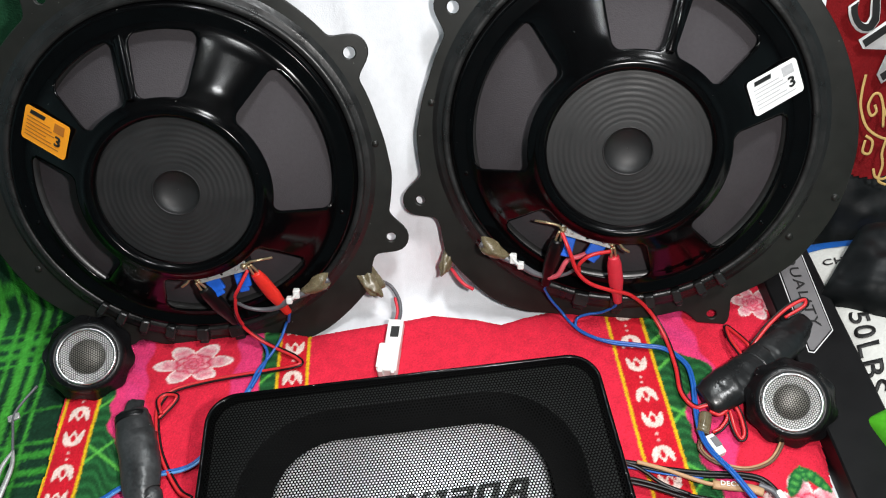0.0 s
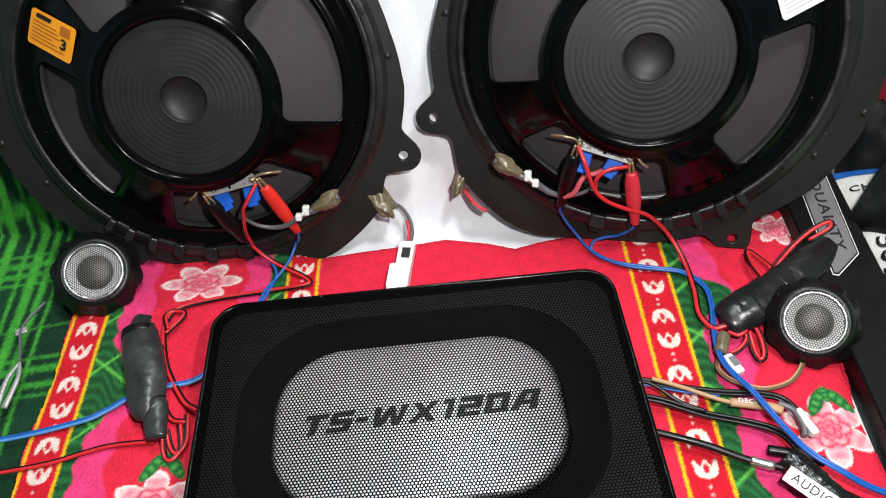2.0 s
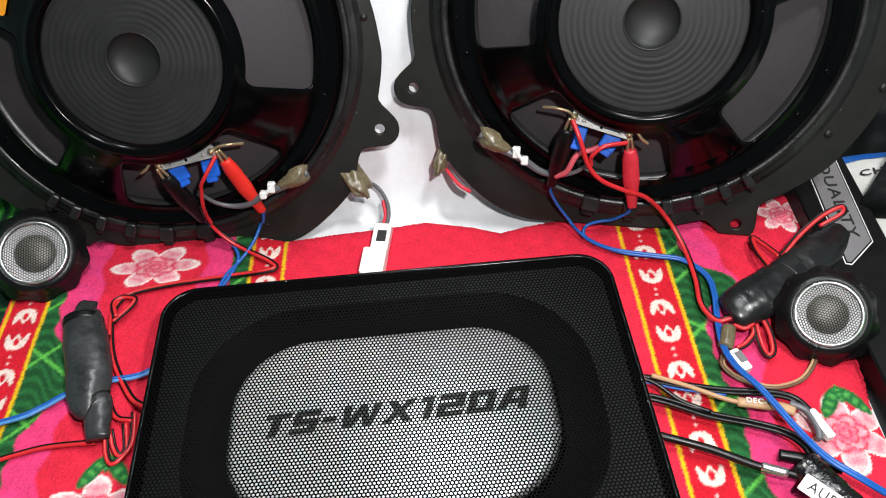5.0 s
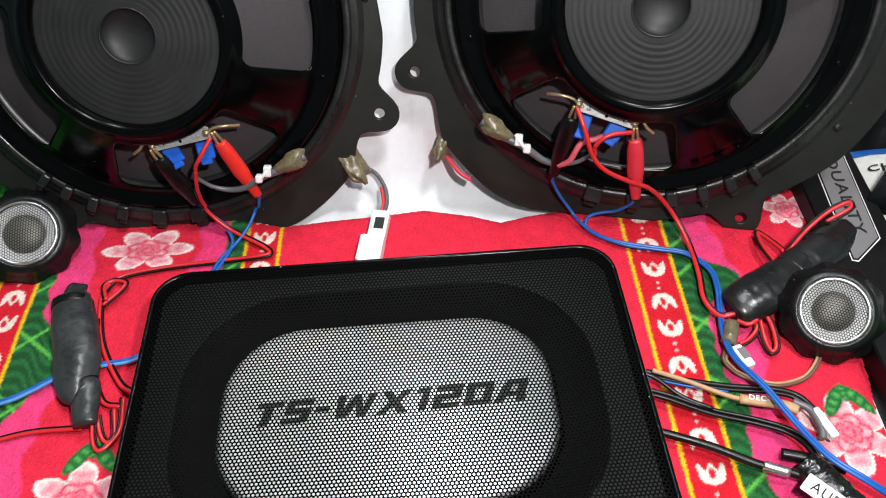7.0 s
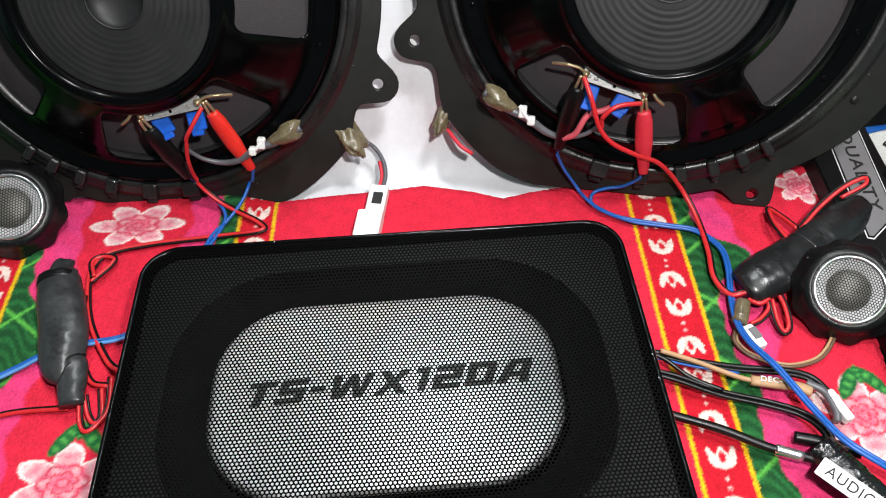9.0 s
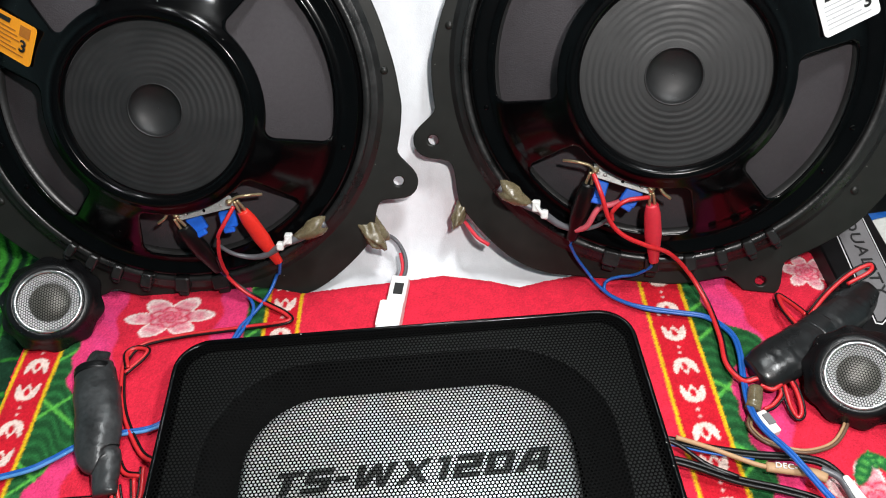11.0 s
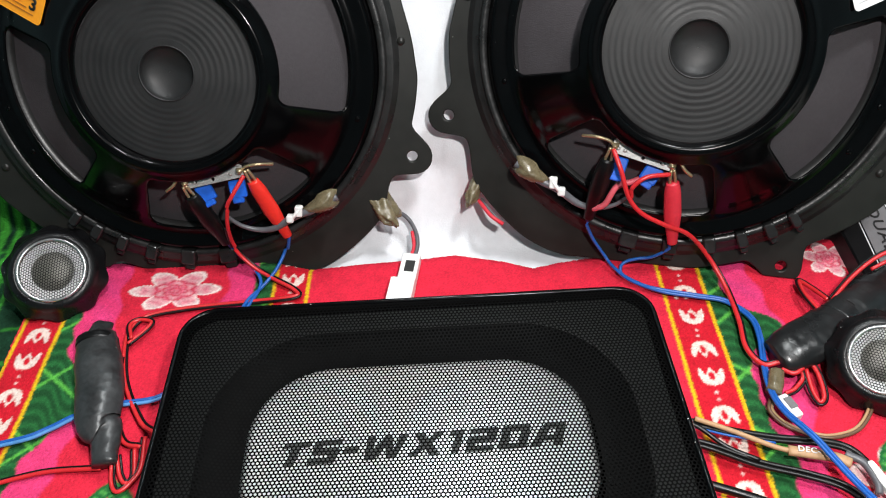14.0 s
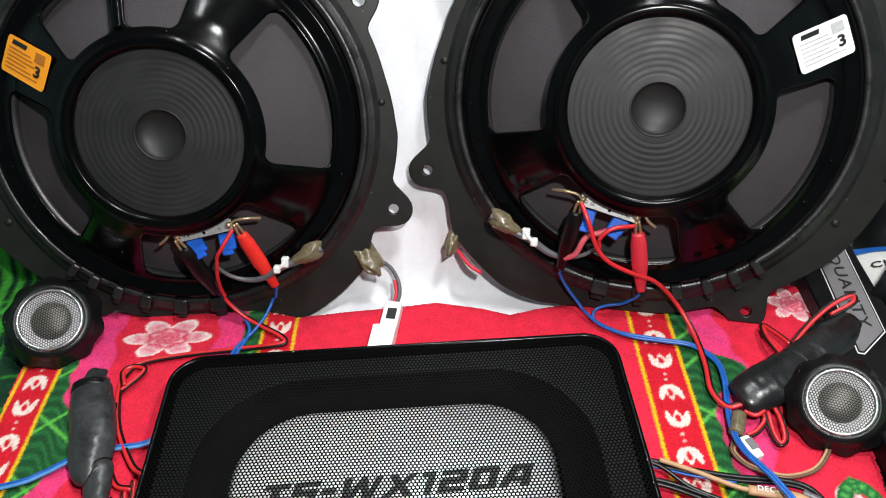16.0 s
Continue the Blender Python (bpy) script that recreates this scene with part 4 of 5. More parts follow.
xl = taped("taped_crossover", [(-0.2450, -0.0330, 0.010), (-0.2440, -0.0470, 0.012), (-0.2430, -0.0500, 0.012), (-0.2300, -0.0850, 0.013), (-0.2230, -0.1120, 0.012), (-0.2170, -0.1180, 0.010), (-0.2120, -0.1400, 0.009)], [0.0070, 0.0082, 0.0120, 0.0150, 0.0148, 0.0120, 0.0088, 0.0072], "crossover wrapped in dusty black tape on the towel", M_TAPE)
xr = taped("taped_crossover", [(0.2900, -0.0150, 0.014), (0.2660, -0.0330, 0.015), (0.2480, -0.0450, 0.015), (0.2380, -0.0520, 0.015), (0.2200, -0.0640, 0.014), (0.2020, -0.0730, 0.012), (0.1930, -0.0760, 0.010)], [0.0110, 0.0160, 0.0150, 0.0118, 0.0150, 0.0165, 0.0150, 0.0120], "crossover wrapped in shiny black tape beside tweeter", M_FRESHTAPE)
part("tape_band", tube([(0.2490, -0.0445, 0.015), (0.2440, -0.0480, 0.015), (0.2390, -0.0515, 0.015)], 0.0136, 20, 6, flat=0.62), M_FRESHTAPE, xr)
part("tape_band", tube([(-0.2445, -0.0465, 0.012), (-0.2440, -0.0490, 0.012), (-0.2432, -0.0520, 0.012)], 0.0128, 18, 2, flat=0.66), M_BLACKWIRE, xl)


# ---------------------------------------------------------------- cables
def cable(name, label, cores, category="cable"):
    """cores: (part name, points, radius, material, sideways shift)."""
    c = thing(name, label, category, "loose cables")
    for nm, pts, r, m, side in cores:
        part(nm, tube(pts, r, 8, 10, side=side), m, c)
    return c


BR = [on_right(-0.0535, -0.1190, 0.020), on_right(-0.0548, -0.1236, 0.016), on_right(-0.0480, -0.1381, 0.010), on_right(-0.0375, -0.1519, 0.006), (0.1080, 0.0125, 0.006), (0.1180, 0.0010, 0.004), (0.1370, -0.0105, 0.004), (0.1600, -0.0165, 0.004), (0.1780, -0.0220, 0.004), (0.1900, -0.0380, 0.005), (0.1905, -0.0560, 0.006), (0.1865, -0.0770, 0.006), (0.1825, -0.1000, 0.010), (0.1840, -0.1190, 0.014), (0.1930, -0.1400, 0.018), (0.2030, -0.1670, 0.020), (0.2110, -0.1880, 0.024), (0.2260, -0.2020, 0.023), (0.2450, -0.2120, 0.016), (0.275, -0.220, 0.008)]
BT = [on_right(0.0052, -0.1320, 0.018), on_right(0.0040, -0.1385, 0.013), on_right(-0.0060, -0.1470, 0.009), on_right(-0.0162, -0.1500, 0.008), on_right(-0.0245, -0.1535, 0.008), (0.1110, 0.0120, 0.006), (0.1120, 0.0055, 0.004), (0.1240, -0.0050, 0.004)]
cable("blue_cable", "thin blue twin speaker cable trailing over the towel", [("core", BR, 0.0012, M_BLUE, 0.0010), ("core", BT + BR[6:], 0.0012, M_BLUE, -0.0010)])
RR = [on_right(-0.0431, -0.0660, 0.041), on_right(-0.0370, -0.0781, 0.046), on_right(-0.0297, -0.0963, 0.044), on_right(-0.0196, -0.1074, 0.040), on_right(-0.0026, -0.1164, 0.032), on_right(0.0146, -0.1246, 0.022), on_right(0.0317, -0.1427, 0.012), (0.1800, -0.0120, 0.007), (0.1815, -0.0400, 0.005), (0.1790, -0.0640, 0.006), (0.1850, -0.0790, 0.007), (0.1950, -0.0800, 0.010)]
cable("red_cable", "red and black twin cable from terminal to crossover", [("core", RR, 0.0016, M_RED, 0.0), ("core", RR[4:], 0.0009, M_BLACKWIRE, -0.0019), ("branch", [on_right(-0.0058, -0.0793, 0.041), on_right(-0.0206, -0.0813, 0.046), on_right(-0.0284, -0.0889, 0.046), on_right(-0.0282, -0.0964, 0.043)], 0.0015, M_RED, 0), ("stub", [on_right(-0.0511, -0.1114, 0.026), on_right(-0.0439, -0.1061, 0.030), on_right(-0.0377, -0.0929, 0.032), on_right(-0.0281, -0.0885, 0.032), on_right(-0.0207, -0.0847, 0.032)], 0.0021, M_PINK, 0)])
loops_r = [[(0.232, -0.040, 0.012), (0.229, -0.022, 0.010), (0.231, -0.008, 0.008), (0.236, -0.020, 0.012), (0.240, -0.034, 0.016)], [(0.240, -0.036, 0.018), (0.256, -0.022, 0.024), (0.272, -0.012, 0.030), (0.284, -0.008, 0.034), (0.289, -0.008, 0.034), (0.286, -0.014, 0.033), (0.270, -0.020, 0.028)], [(0.2120, -0.0760, 0.012), (0.2160, -0.0900, 0.009), (0.2155, -0.1040, 0.006), (0.2110, -0.1080, 0.005), (0.2085, -0.1000, 0.006), (0.2080, -0.0860, 0.010)], [(0.2040, -0.0800, 0.010), (0.2070, -0.0900, 0.008), (0.2000, -0.0980, 0.006), (0.1930, -0.1010, 0.005)], [(0.1945, -0.0850, 0.010), (0.2000, -0.0890, 0.011), (0.2060, -0.0860, 0.012)]]
cable("red_black_leads", "coiled red and black leads tucked round taped crossover", [q for pts in loops_r for q in (("red_lead", pts, 0.0014, M_RED, 0.0008), ("black_lead", pts, 0.0008, M_BLACKWIRE, -0.0012))])
LL = [on_left(0.0396, -0.0705, 0.042), on_left(0.0305, -0.0833, 0.046), on_left(0.0250, -0.0917, 0.044), on_left(0.0210, -0.1086, 0.036), on_left(0.0198, -0.1279, 0.020), (-0.1523, 0.0193, 0.012), (-0.1387, 0.0127, 0.006), (-0.1209, 0.0018, 0.004), (-0.1190, -0.0060, 0.004), (-0.1500, -0.0090, 0.003), (-0.1900, -0.0130, 0.003), (-0.2180, -0.0200, 0.004), (-0.2270, -0.0300, 0.004), (-0.2270, -0.0470, 0.005), (-0.2180, -0.0780, 0.005), (-0.2000, -0.1080, 0.006), (-0.1880, -0.1180, 0.008)]
cable("red_black_cable", "thin red and black cable running to the left crossover".replace("left ", "taped "), [("red_core", LL, 0.0014, M_RED, 0.0007), ("black_core", LL[3:], 0.0009, M_BLACKWIRE, -0.0013)])
more = [[(-0.2240, -0.0440, 0.008), (-0.2290, -0.0300, 0.006), (-0.2240, -0.0240, 0.005), (-0.2150, -0.0260, 0.005), (-0.2160, -0.0330, 0.005), (-0.2250, -0.0470, 0.006)], [(-0.2250, -0.0600, 0.008), (-0.2210, -0.0900, 0.006), (-0.2080, -0.1200, 0.005), (-0.1950, -0.1260, 0.006)], [(-0.2060, -0.1330, 0.008), (-0.2030, -0.1430, 0.004), (-0.1990, -0.1480, 0.003), (-0.1960, -0.1440, 0.003), (-0.1990, -0.1280, 0.006)], [(-0.2090, -0.1320, 0.008), (-0.2070, -0.1460, 0.004), (-0.2030, -0.1530, 0.003), (-0.1980, -0.1500, 0.003), (-0.1930, -0.1400, 0.004), (-0.1950, -0.1200, 0.006)], [(-0.3400, -0.1560, 0.003), (-0.2900, -0.1500, 0.003), (-0.2640, -0.1430, 0.003), (-0.2450, -0.1390, 0.003), (-0.2150, -0.1390, 0.005)]]
cable("red_black_leads", "looped red and black leads beside dusty taped crossover", [q for pts in more for q in (("red_lead", pts, 0.0013, M_RED, 0.0007), ("black_lead", pts, 0.0008, M_BLACKWIRE, -0.0011))])
BL = [on_left(0.0590, -0.1229, 0.018), (-0.1290, 0.0280, 0.014), (-0.1346, 0.0163, 0.008), (-0.1433, 0.0037, 0.004), (-0.1510, -0.0080, 0.004), (-0.1570, -0.0250, 0.004), (-0.1750, -0.0650, 0.004), (-0.1930, -0.0890, 0.004), (-0.2200, -0.0960, 0.006), (-0.2420, -0.1030, 0.005), (-0.2560, -0.1110, 0.004), (-0.2740, -0.1190, 0.004), (-0.3300, -0.1290, 0.003), (-0.4200, -0.1350, 0.002)]
cable("blue_cable", "thin blue twin speaker cable passing under the box edge", [("core", BL, 0.0013, M_BLUE, 0.0011), ("core", BL[5:], 0.0012, M_PALEBLUE, -0.0010), ("tail", [on_left(0.0150, -0.1240, 0.020), (-0.1640, 0.0300, 0.013), (-0.1485, 0.0154, 0.007), (-0.1460, 0.0020, 0.004), (-0.1560, -0.0240, 0.003)], 0.0013, M_BLUE, 0)])

# black leads out of the box
B1 = [(0.1050, -0.1150, 0.010), (0.1300, -0.1230, 0.012), (0.1500, -0.1280, 0.010), (0.1750, -0.1330, 0.009), (0.2000, -0.1370, 0.010), (0.2150, -0.1430, 0.010), (0.2240, -0.1580, 0.009)]
B2 = [(0.1050, -0.1300, 0.010), (0.1320, -0.1380, 0.011), (0.1600, -0.1490, 0.008), (0.1850, -0.1570, 0.008), (0.2020, -0.1650, 0.009), (0.2100, -0.1760, 0.010), (0.2120, -0.1900, 0.010)]
B3 = [(0.1080, -0.1550, 0.010), (0.1300, -0.1630, 0.010), (0.1550, -0.1730, 0.010), (0.1780, -0.1850, 0.010), (0.2030, -0.1950, 0.011), (0.2300, -0.2120, 0.010), (0.2600, -0.235, 0.008)]
B4 = [(0.1050, -0.1180, 0.012), (0.1280, -0.1260, 0.014), (0.1450, -0.1390, 0.010), (0.1620, -0.1480, 0.009)]
B5 = [(0.1940, -0.1770, 0.006), (0.2080, -0.1820, 0.008), (0.2250, -0.1900, 0.010)]
cable("black_leads", "bundle of shiny black leads coming out of the subwoofer", [("lead", B1, 0.0017, M_BLACKWIRE, 0), ("lead", B1, 0.0013, M_BLACKWIRE, 0.0026), ("blue_lead", B1[:4], 0.0007, M_BLUE, 0.0042), ("lead", B2, 0.0014, M_BLACKWIRE, 0.0014), ("lead", B2, 0.0014, M_BLACKWIRE, -0.0016), ("power_lead", B3, 0.0026, M_BLACKWIRE, 0), ("lead", B4, 0.0014, M_BLACKWIRE, 0), ("lead", B5, 0.0035, M_BLACKWIRE, 0)])
part("silver_band", tube([(0.1800, -0.1855, 0.0105), (0.1850, -0.1878, 0.0108), (0.1930, -0.1912, 0.011)], 0.0029, 12, 4), M_CHROME, tagged(new("cable_ferrule"), "shiny foil band round a black lead", "ferrule"))
tan = cable("tan_sleeved_lead", "brown lead in a tan fibre sleeve with pale print", [("lead", [(0.1300, -0.1240, 0.016), (0.1500, -0.1300, 0.012), (0.1720, -0.1400, 0.010), (0.1830, -0.1440, 0.010)], 0.0015, M_TAN, 0), ("lead", [(0.2100, -0.1460, 0.010), (0.2180, -0.1520, 0.010), (0.2210, -0.1640, 0.009), (0.2200, -0.1700, 0.008)], 0.0022, M_GREYWIRE, 0)])
part("sleeve", tube([(0.1790, -0.1430, 0.0105), (0.1920, -0.1460, 0.0108), (0.2040, -0.1485, 0.0105), (0.2110, -0.1520, 0.010)], 0.0032, 12, 6, flat=0.7), M_TAN, tan)
part("sleeve_print", writing("DEC-", 0.0120, 0.0034, 0.0002, 0, 0.02), M_WHITEPRINT, tan, "", pose(0.1895, -0.1448, 0.0134, 12, 0, -11))
part("end_plug", chunk(0.0055, 0.0200, 0.006, 0.0015), M_WHITE, tan, "pale plastic end plug", pose(0.2235, -0.1610, 0.006, 0, 0, 18))
brown = cable("brown_lead", "thin brown twin lead looping over the towel", [("core", [(0.1830, -0.1050, 0.006), (0.1800, -0.1130, 0.006), (0.1860, -0.1210, 0.004), (0.1970, -0.1270, 0.003), (0.2100, -0.1300, 0.003), (0.2260, -0.1260, 0.003), (0.2370, -0.1160, 0.004), (0.2420, -0.1060, 0.006), (0.2430, -0.098, 0.010)], 0.0011, M_BROWNWIRE, 0.0009), ("core", [(0.1830, -0.1050, 0.006), (0.1800, -0.1130, 0.006), (0.1860, -0.1210, 0.004), (0.1970, -0.1270, 0.003), (0.2100, -0.1300, 0.003), (0.2260, -0.1260, 0.003), (0.2370, -0.1160, 0.004), (0.2420, -0.1060, 0.006), (0.2430, -0.098, 0.010)], 0.0009, M_TAN, -0.0009)])
fuse = thing("inline_connector", "small clear plastic inline connector beside blue cable", "connector")
part("shell", chunk(0.0072, 0.0165, 0.0060, 0.0012), M_WHITE, fuse, "", pose(0.1905, -0.1120, 0.004, 0, 0, 20))
part("insert", chunk(0.0050, 0.0080, 0.0010, 0.0005), M_GREYPRINT, fuse, "", pose(0.1912, -0.1105, 0.0098, 0, 0, 20))
part("splice_tape", tube([(0.1900, -0.0880, 0.010), (0.1870, -0.0960, 0.010), (0.1840, -0.1020, 0.009)], 0.0048, 10, 6), M_GLUE, fuse)

# the labelled audio lead
audio = thing("audio_lead", "thick black audio lead with glossy wrap and paper tag", "cable")
AL = [(0.2030, -0.1860, 0.012), (0.2110, -0.2000, 0.013), (0.2240, -0.2190, 0.012), (0.2490, -0.2440, 0.010)]
wrap = tube(AL, 0.0090, 24, 24, flat=0.75)
for v in wrap.verts:
    v.co += Vector((0, 0, 1)) * (0.0011 * noise.noise(v.co * 330) + 0.0007 * noise.noise(v.co * 700))
part("wrap", wrap, M_WRAP, audio)
tag_at = pose(0.2100, -0.2170, 0.0212, 0, 0, -47)
tag = part("paper_tag", chunk(0.0450, 0.0118, 0.0008, 0.0008), M_LABEL, audio, "white paper tag with black lettering", tag_at)
part("tag_lettering", writing("AUDIO-IN", 0.0370, 0.0066, 0.0002), M_INK, tag, "", tag_at @ pose(0, 0, 0.001))

# ---------------------------------------------------------------- white plugs on the sheet
def plug(name, m, label):
    p = thing(name, label, "connector", "white connectors", m)
    part("shell", joined(chunk(0.0165, 0.0260, 0.0110, 0.0012, 0, -0.012, 0.0), chunk(0.0130, 0.0260, 0.0085, 0.0010, 0.0015, 0.0130, 0.0)), M_WHITE, p, "white nylon shell")
    part("latch", joined(chunk(0.0020, 0.0220, 0.0125, 0.0005, -0.0075, -0.012, 0), chunk(0.0040, 0.0040, 0.0125, 0.0005, -0.0045, -0.0255, 0), chunk(0.0030, 0.0040, 0.0120, 0.0005, 0.0055, -0.0255, 0)), M_WHITE, p)
    part("socket", chunk(0.0070, 0.0105, 0.0006, 0.0003, 0.0020, 0.0135, 0.0084), M_INK, p, "black socket opening")
    return p


plug("plug", pose(-0.0425, 0.0020, 0.0015, 4, 0, -9), "white nylon two-pin plug lying on red towel")
W1 = [(-0.0365, 0.0270, 0.008), (-0.0345, 0.0380, 0.009), (-0.0360, 0.0500, 0.012), (-0.0430, 0.0600, 0.018), on_left(0.1290, -0.1090, -0.002)]
cable("plug_lead", "grey and pink lead joining the plug to woofer", [("grey_core", W1, 0.0016, M_GREYWIRE, 0.0012), ("pink_core", W1[:3], 0.0013, M_PINKCLIP, -0.0014)])


def lump(name, m, size, label, seed):
    bm = bmesh.new()
    bmesh.ops.create_icosphere(bm, subdivisions=4, radius=1)
    for v in bm.verts:
        k = 1 + 0.35 * noise.noise(v.co * 1.7 + Vector((seed, 0, 0))) + 0.15 * noise.noise(v.co * 4.5 + Vector((0, seed, 0)))
        v.co = Vector((v.co.x * size[0], v.co.y * size[1], v.co.z * size[2])) * k
    for f in bm.faces:
        f.smooth = True
    ob = part(name, bm, M_GLUE, None, "", m)
    return tagged(ob, label, "glue")


lump("glue_blob", Matrix.Translation(on_left(0.1300, -0.1120, -0.001)) @ pose(0, 0, 0, 30, 0, 35), (0.0090, 0.0150, 0.0050), "amber lump of hot glue on the woofer rim", 1.0)
lump("glue_blob", Matrix.Translation(on_right(-0.1370, -0.1130, -0.003)) @ pose(0, 0, 0, 30, 0, -25), (0.0050, 0.0140, 0.0050), "dull lump of hot glue on woofer rim", 6.0)
W2 = [on_right(-0.1330, -0.1220, -0.006), on_right(-0.1220, -0.1290, 0.006), on_right(-0.1130, -0.1345, 0.006)]
cable("plug_lead", "short pink and grey lead tucked into white sheet", [("pink_core", W2, 0.0015, M_PINKCLIP, 0.0011), ("grey_core", W2, 0.0013, M_GREYWIRE, -0.0012)])
# ---------------------------------------------------------------- carton, sack and bags beside the towel
CARTON = pose(0.2965, -0.1040, -0.042, 0, -4, -1.5)
carton = thing("carton", "long black printed carton lying beside the towel", "box", at=CARTON)
part("box", chunk(0.046, 0.36, 0.060, 0.002), M_CARTON, carton)
for g, mm, top in ((0.0016, M_WHITEPRINT, 0.0604), (0.0009, M_CARTON, 0.0607), (0.0, M_GREYPRINT, 0.0610)):
    loop = [(-0.0105 - g, 0.170), (-0.0105 - g, 0.0585 - g), (-0.0080, 0.0580 - 1.5 * g), (0.0105 + g, 0.0765 - 0.5 * g), (0.0105 + g, 0.170)]
    part("banner", plate([loop], 0.0003), mm, carton, "", pose(0.0020, 0, top) @ Matrix.Translation((0, 0.11, 0)) @ Matrix.Rotation(radians(-3), 4, "Z") @ Matrix.Translation((0, -0.11, 0)))
part("banner_lettering", writing("QUALITY", 0.078, 0.0095, 0.0003, 0, 0.0), M_INK, carton, "", pose(0.0022, 0.1190, 0.0615, 0, 0, -93))


def pillow_z(px, py, w, d, h, seed, fold):
    x, y = min(abs(2 * px / w), 1), min(abs(2 * py / d), 1)
    e = (1 - x ** 3) * (1 - y ** 3)
    q = Vector((px, py, 0))
    return h * max(e, 0) ** 0.45 + fold * (noise.noise(q * 22 + Vector((seed, 0, 0))) + 0.5 * noise.noise(q * 60 + Vector((0, seed, 0)))) * min(1, e * 3)


def pillow(name, w, d, h, material, m, label, category, seed=0, fold=0.004):
    bm = bmesh.new()
    bmesh.ops.create_grid(bm, x_segments=60, y_segments=60, size=1)
    for v in bm.verts:
        px, py = v.co.x * w / 2, v.co.y * d / 2
        v.co = (px, py, pillow_z(px, py, w, d, h, seed, fold))
    ex = bmesh.ops.extrude_edge_only(bm, edges=[e for e in bm.edges if len(e.link_faces) == 1])
    bmesh.ops.translate(bm, verts=[g for g in ex["geom"] if isinstance(g, bmesh.types.BMVert)], vec=(0, 0, -0.02))
    for f in bm.faces:
        f.smooth = True
    return part(name, bm, material, None, "", m)


SACK = pose(0.425, -0.120, -0.010, 0, 0, -3)
sack_root = thing("sack", "white woven sack with dark lettering and printed colours", "sack", at=SACK)
SACK_FORM = (0.245, 0.40, 0.045, 2, 0.005)
sack_body = pillow("cloth", 0.245, 0.40, 0.045, M_SACK, None, "", "", 2, 0.005)
sack_body.parent = sack_root


def on_sack(name, bm, material, m, lift=0.0009):
    """Print that follows the bulge of the sack."""
    bm.transform(m)
    for v in bm.verts:
        v.co.z += pillow_z(v.co.x, v.co.y, *SACK_FORM) + lift
    part(name, bm, material, sack_root)


def patch(x0, x1, y0, y1, n=24, round_off=False):
    """A fine patch of print, square or oval."""
    V = [(x0 + (x1 - x0) * i / n, y0 + (y1 - y0) * j / n, 0) for j in range(n + 1) for i in range(n + 1)]
    F = [q for q in grid_faces(n + 1, n + 1) if not round_off or math.hypot((q[0] % (n + 1) + 0.5) / n - 0.5, (q[0] // (n + 1) + 0.5) / n - 0.5) < 0.5]
    bm = mesh_of(V, F)
    bmesh.ops.delete(bm, geom=[v for v in bm.verts if not v.link_faces], context="VERTS")
    return bm


on_sack("lettering", writing("50LBS", 0.074, 0.0135, 0.0004, 0, 0.015), M_INK, pose(-0.1040, 0.0640, 0, 0, 0, -98))
on_sack("lettering", writing("CH", 0.0150, 0.0075, 0.0004, 0, 0.01), M_INK, pose(-0.096, 0.160, 0, 0, 0, -8))
on_sack("blue_band", patch(-0.112, 0.112, 0.1800, 0.1925), M_BLUE, pose(0, 0, 0))
on_sack("yellow_patch", patch(-0.099, -0.094, 0.143, 0.149, 8, True), M_YELLOWPRINT, pose(0, 0, 0))
on_sack("olive_patch", patch(-0.121, -0.069, -0.041, 0.011, 24, True), M_OLIVE, pose(0, 0, 0), 0.0008)
on_sack("orange_patch", patch(-0.084, -0.056, -0.002, 0.026, 20, True), M_ORANGEPRINT, pose(0, 0, 0), 0.0014)

binbag = pillow("dark_plastic_bag", 0.110, 0.088, 0.032, M_BINBAG, pose(0.380, 0.002, 0.029, 6, -8, -44), "", "", 7, 0.007)
tagged(binbag, "crumpled dark plastic bag lying on white sack", "bag")
greenbag = pillow("green_plastic_bag", 0.090, 0.110, 0.036, M_GREENBAG, pose(0.352, -0.150, 0.016, 0, -8, 12), "", "", 9, 0.003)
tagged(greenbag, "bright green plastic bag lying against the carton", "bag")


# red printed blanket behind
def red_height(X, Y):
    return ripple(X, Y, 41, 0.12, 0.004) + fuzz(X, Y, 42, 0.0002)


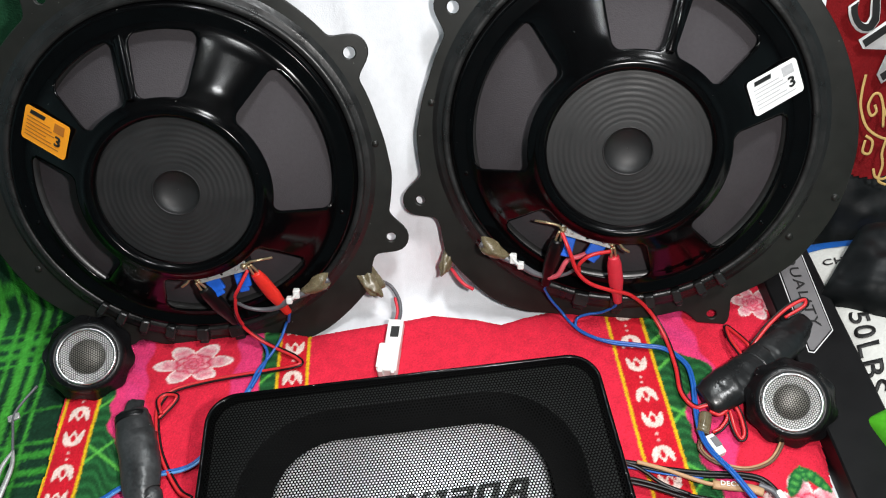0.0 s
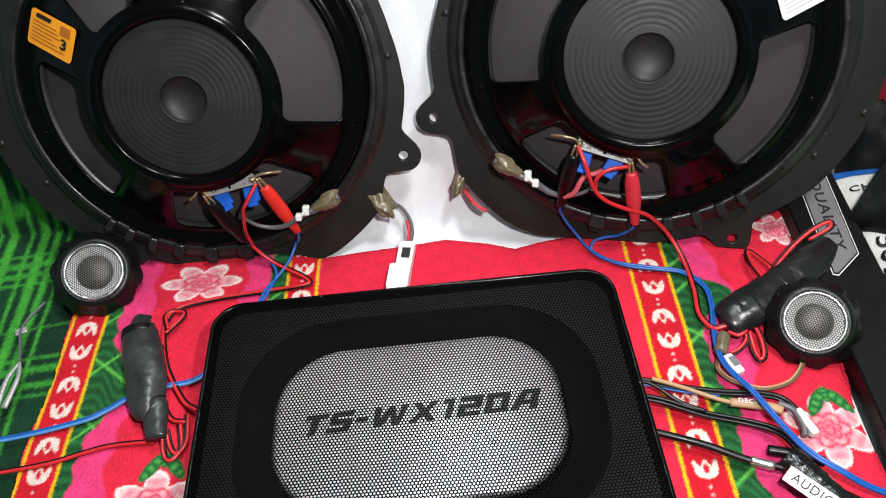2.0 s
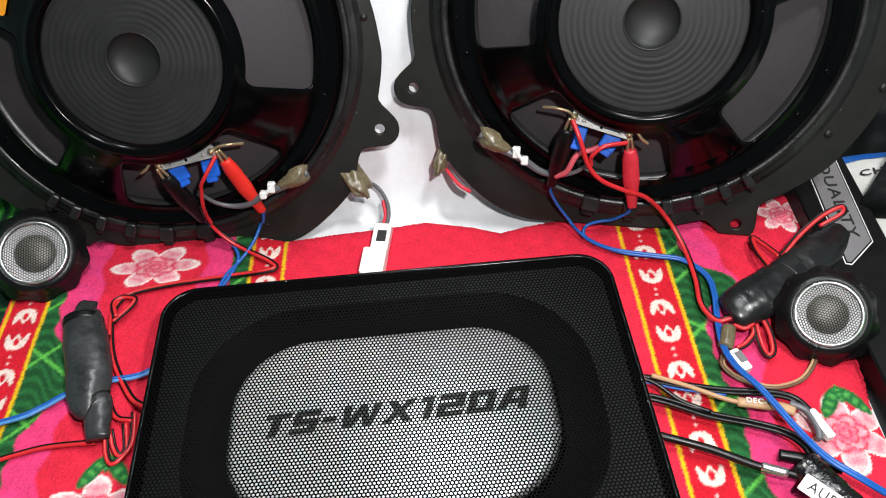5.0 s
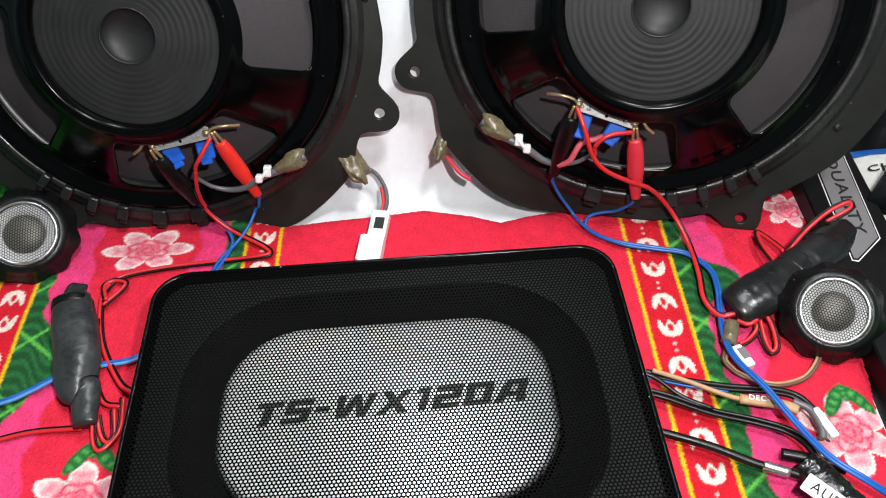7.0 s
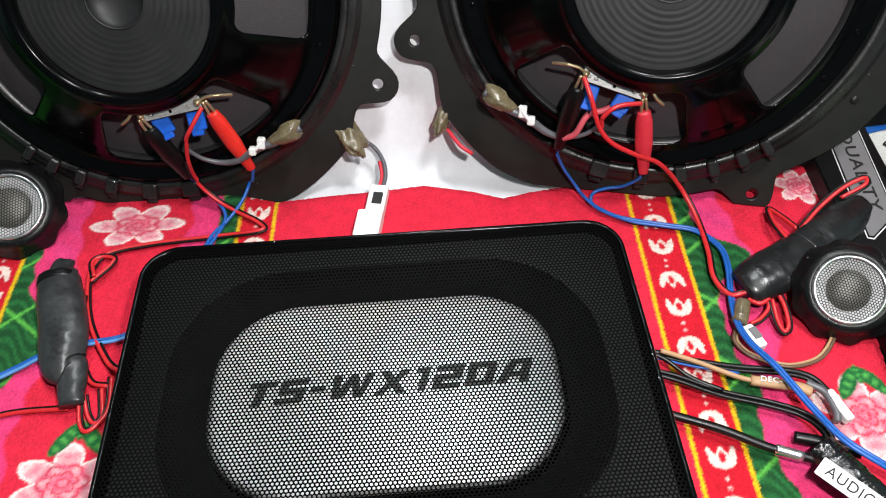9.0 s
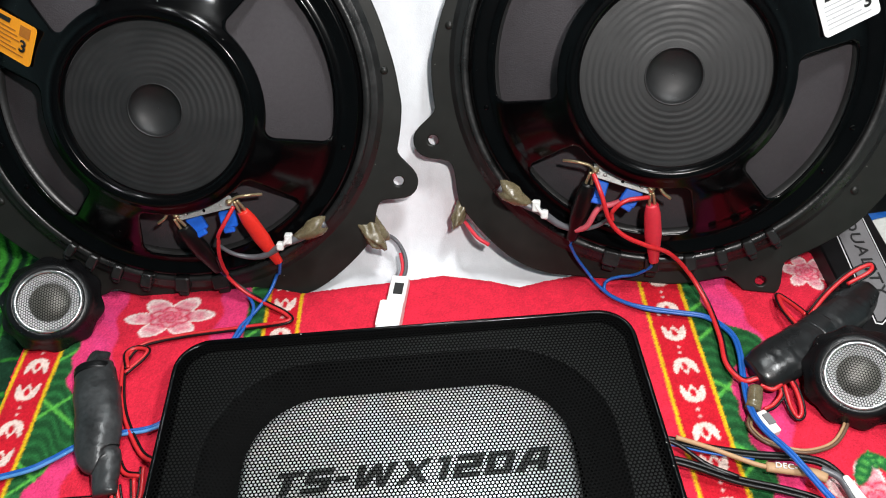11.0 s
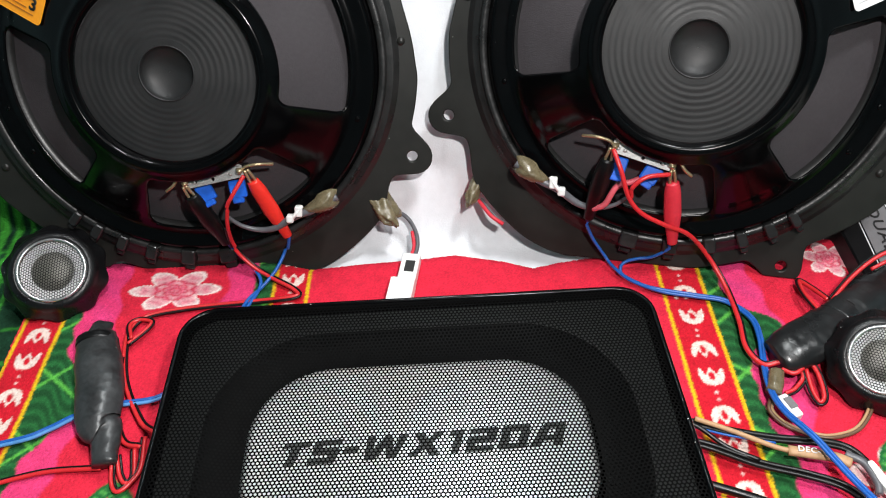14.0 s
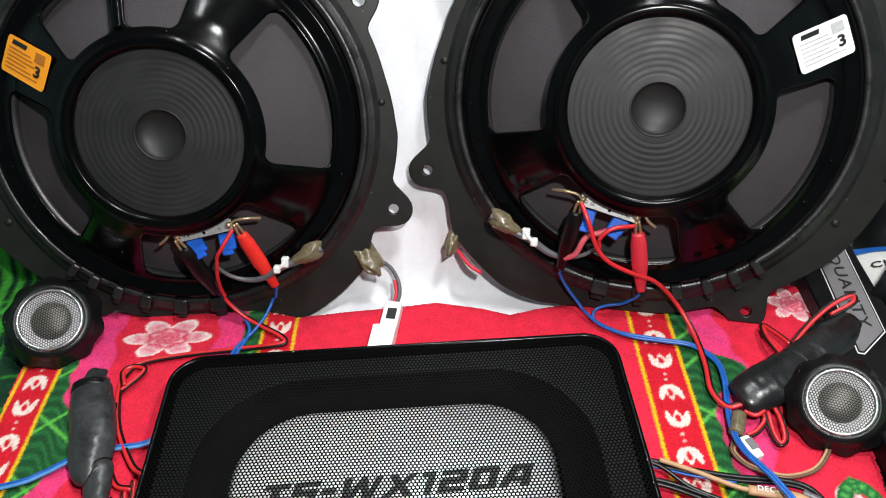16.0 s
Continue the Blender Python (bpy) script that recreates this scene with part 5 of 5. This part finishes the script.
REDB = Matrix.Translation((0.43, 0.135, 0.11)) @ Matrix.Rotation(radians(65.8), 4, "X")
redb = cloth("red_blanket", np.arange(-0.115, 0.30, 0.002), np.arange(-0.16, 0.32, 0.002), red_height, None, M_REDBLANKET, lambda X, Y: Y > -0.070 - 0.3 * (X + 0.04))
redb.matrix_world = REDB
tagged(redb, "deep red fleece blanket printed with black outlined letters", "blanket")
darkbag = pillow("dark_plastic_bag", 0.26, 0.150, 0.026, M_BINBAG, REDB @ Matrix.Translation((0.055, -0.125, -0.016)), "", "", 13, 0.006)
tagged(darkbag, "black plastic bag slumped below the red blanket", "bag")
for ch, x, y, rot, wide in (("S", -0.0615, 0.0785, -58, 0.027), ("M", -0.0430, 0.0470, -58, 0.040)):
    for fat, mm, z, k in ((0.036, M_WHITEPRINT, 0.006, 1.10), (0.0, M_INK, 0.0072, 1.0)):
        part("letter", writing(ch, wide * k, 0.037 * k, 0.0006, 0, fat * 0.5), mm, redb, "", pose(x, y, z, 0, 0, rot))
SCROLLS = [
    [(-0.0621, 0.0261), (-0.0637, 0.0120), (-0.0629, -0.0023), (-0.0550, -0.0200), (-0.0386, -0.0304), (-0.0250, -0.0280)],
    [(-0.0420, -0.0200), (-0.0440, -0.0030), (-0.0480, 0.0080), (-0.0534, 0.0088), (-0.0570, -0.0004), (-0.0535, -0.0090), (-0.0495, -0.0060), (-0.0515, 0.0000)],
    [(-0.0440, -0.0030), (-0.0380, -0.0130), (-0.0300, -0.0160)],
    [(-0.0560, -0.0300), (-0.0570, -0.0400), (-0.0510, -0.0420), (-0.0495, -0.0320), (-0.0560, -0.0260)],
    [(-0.0380, -0.0310), (-0.0400, -0.0430), (-0.0382, -0.0543), (-0.0402, -0.0669), (-0.0330, -0.0720)],
    [(-0.0460, -0.0560), (-0.0430, -0.0640), (-0.0350, -0.0660), (-0.0290, -0.0590)],
]
for line in SCROLLS:
    part("gold_scroll", tube([(x, y, 0.0060) for x, y in line], 0.0012, 8, 10, flat=0.3), M_GOLD, redb)

# loose clip lead on the plaid blanket
lead = thing("clip_lead", "worn silver clip lead lying on green blanket", "cable")
part("wire", tube([(-0.334, -0.004, 0.004), (-0.341, -0.018, 0.004), (-0.344, -0.032, 0.005), (-0.339, -0.050, 0.005), (-0.334, -0.066, 0.005)], 0.0011, 8), M_GREYWIRE, lead)
part("spade", chunk(0.0090, 0.0060, 0.0025, 0.001), M_TIN, lead, "silver spade terminal", pose(-0.3440, -0.0330, 0.003, 0, 0, 25))
for s in (-1, 1):
    part("jaw", tube([(-0.334, -0.064, 0.006), (-0.334 + 0.004 * s, -0.080, 0.007), (-0.336 + 0.003 * s, -0.104, 0.005)], 0.0018, 8, 8, [0.0012, 0.0020, 0.0026], flat=0.6), M_TIN, lead)
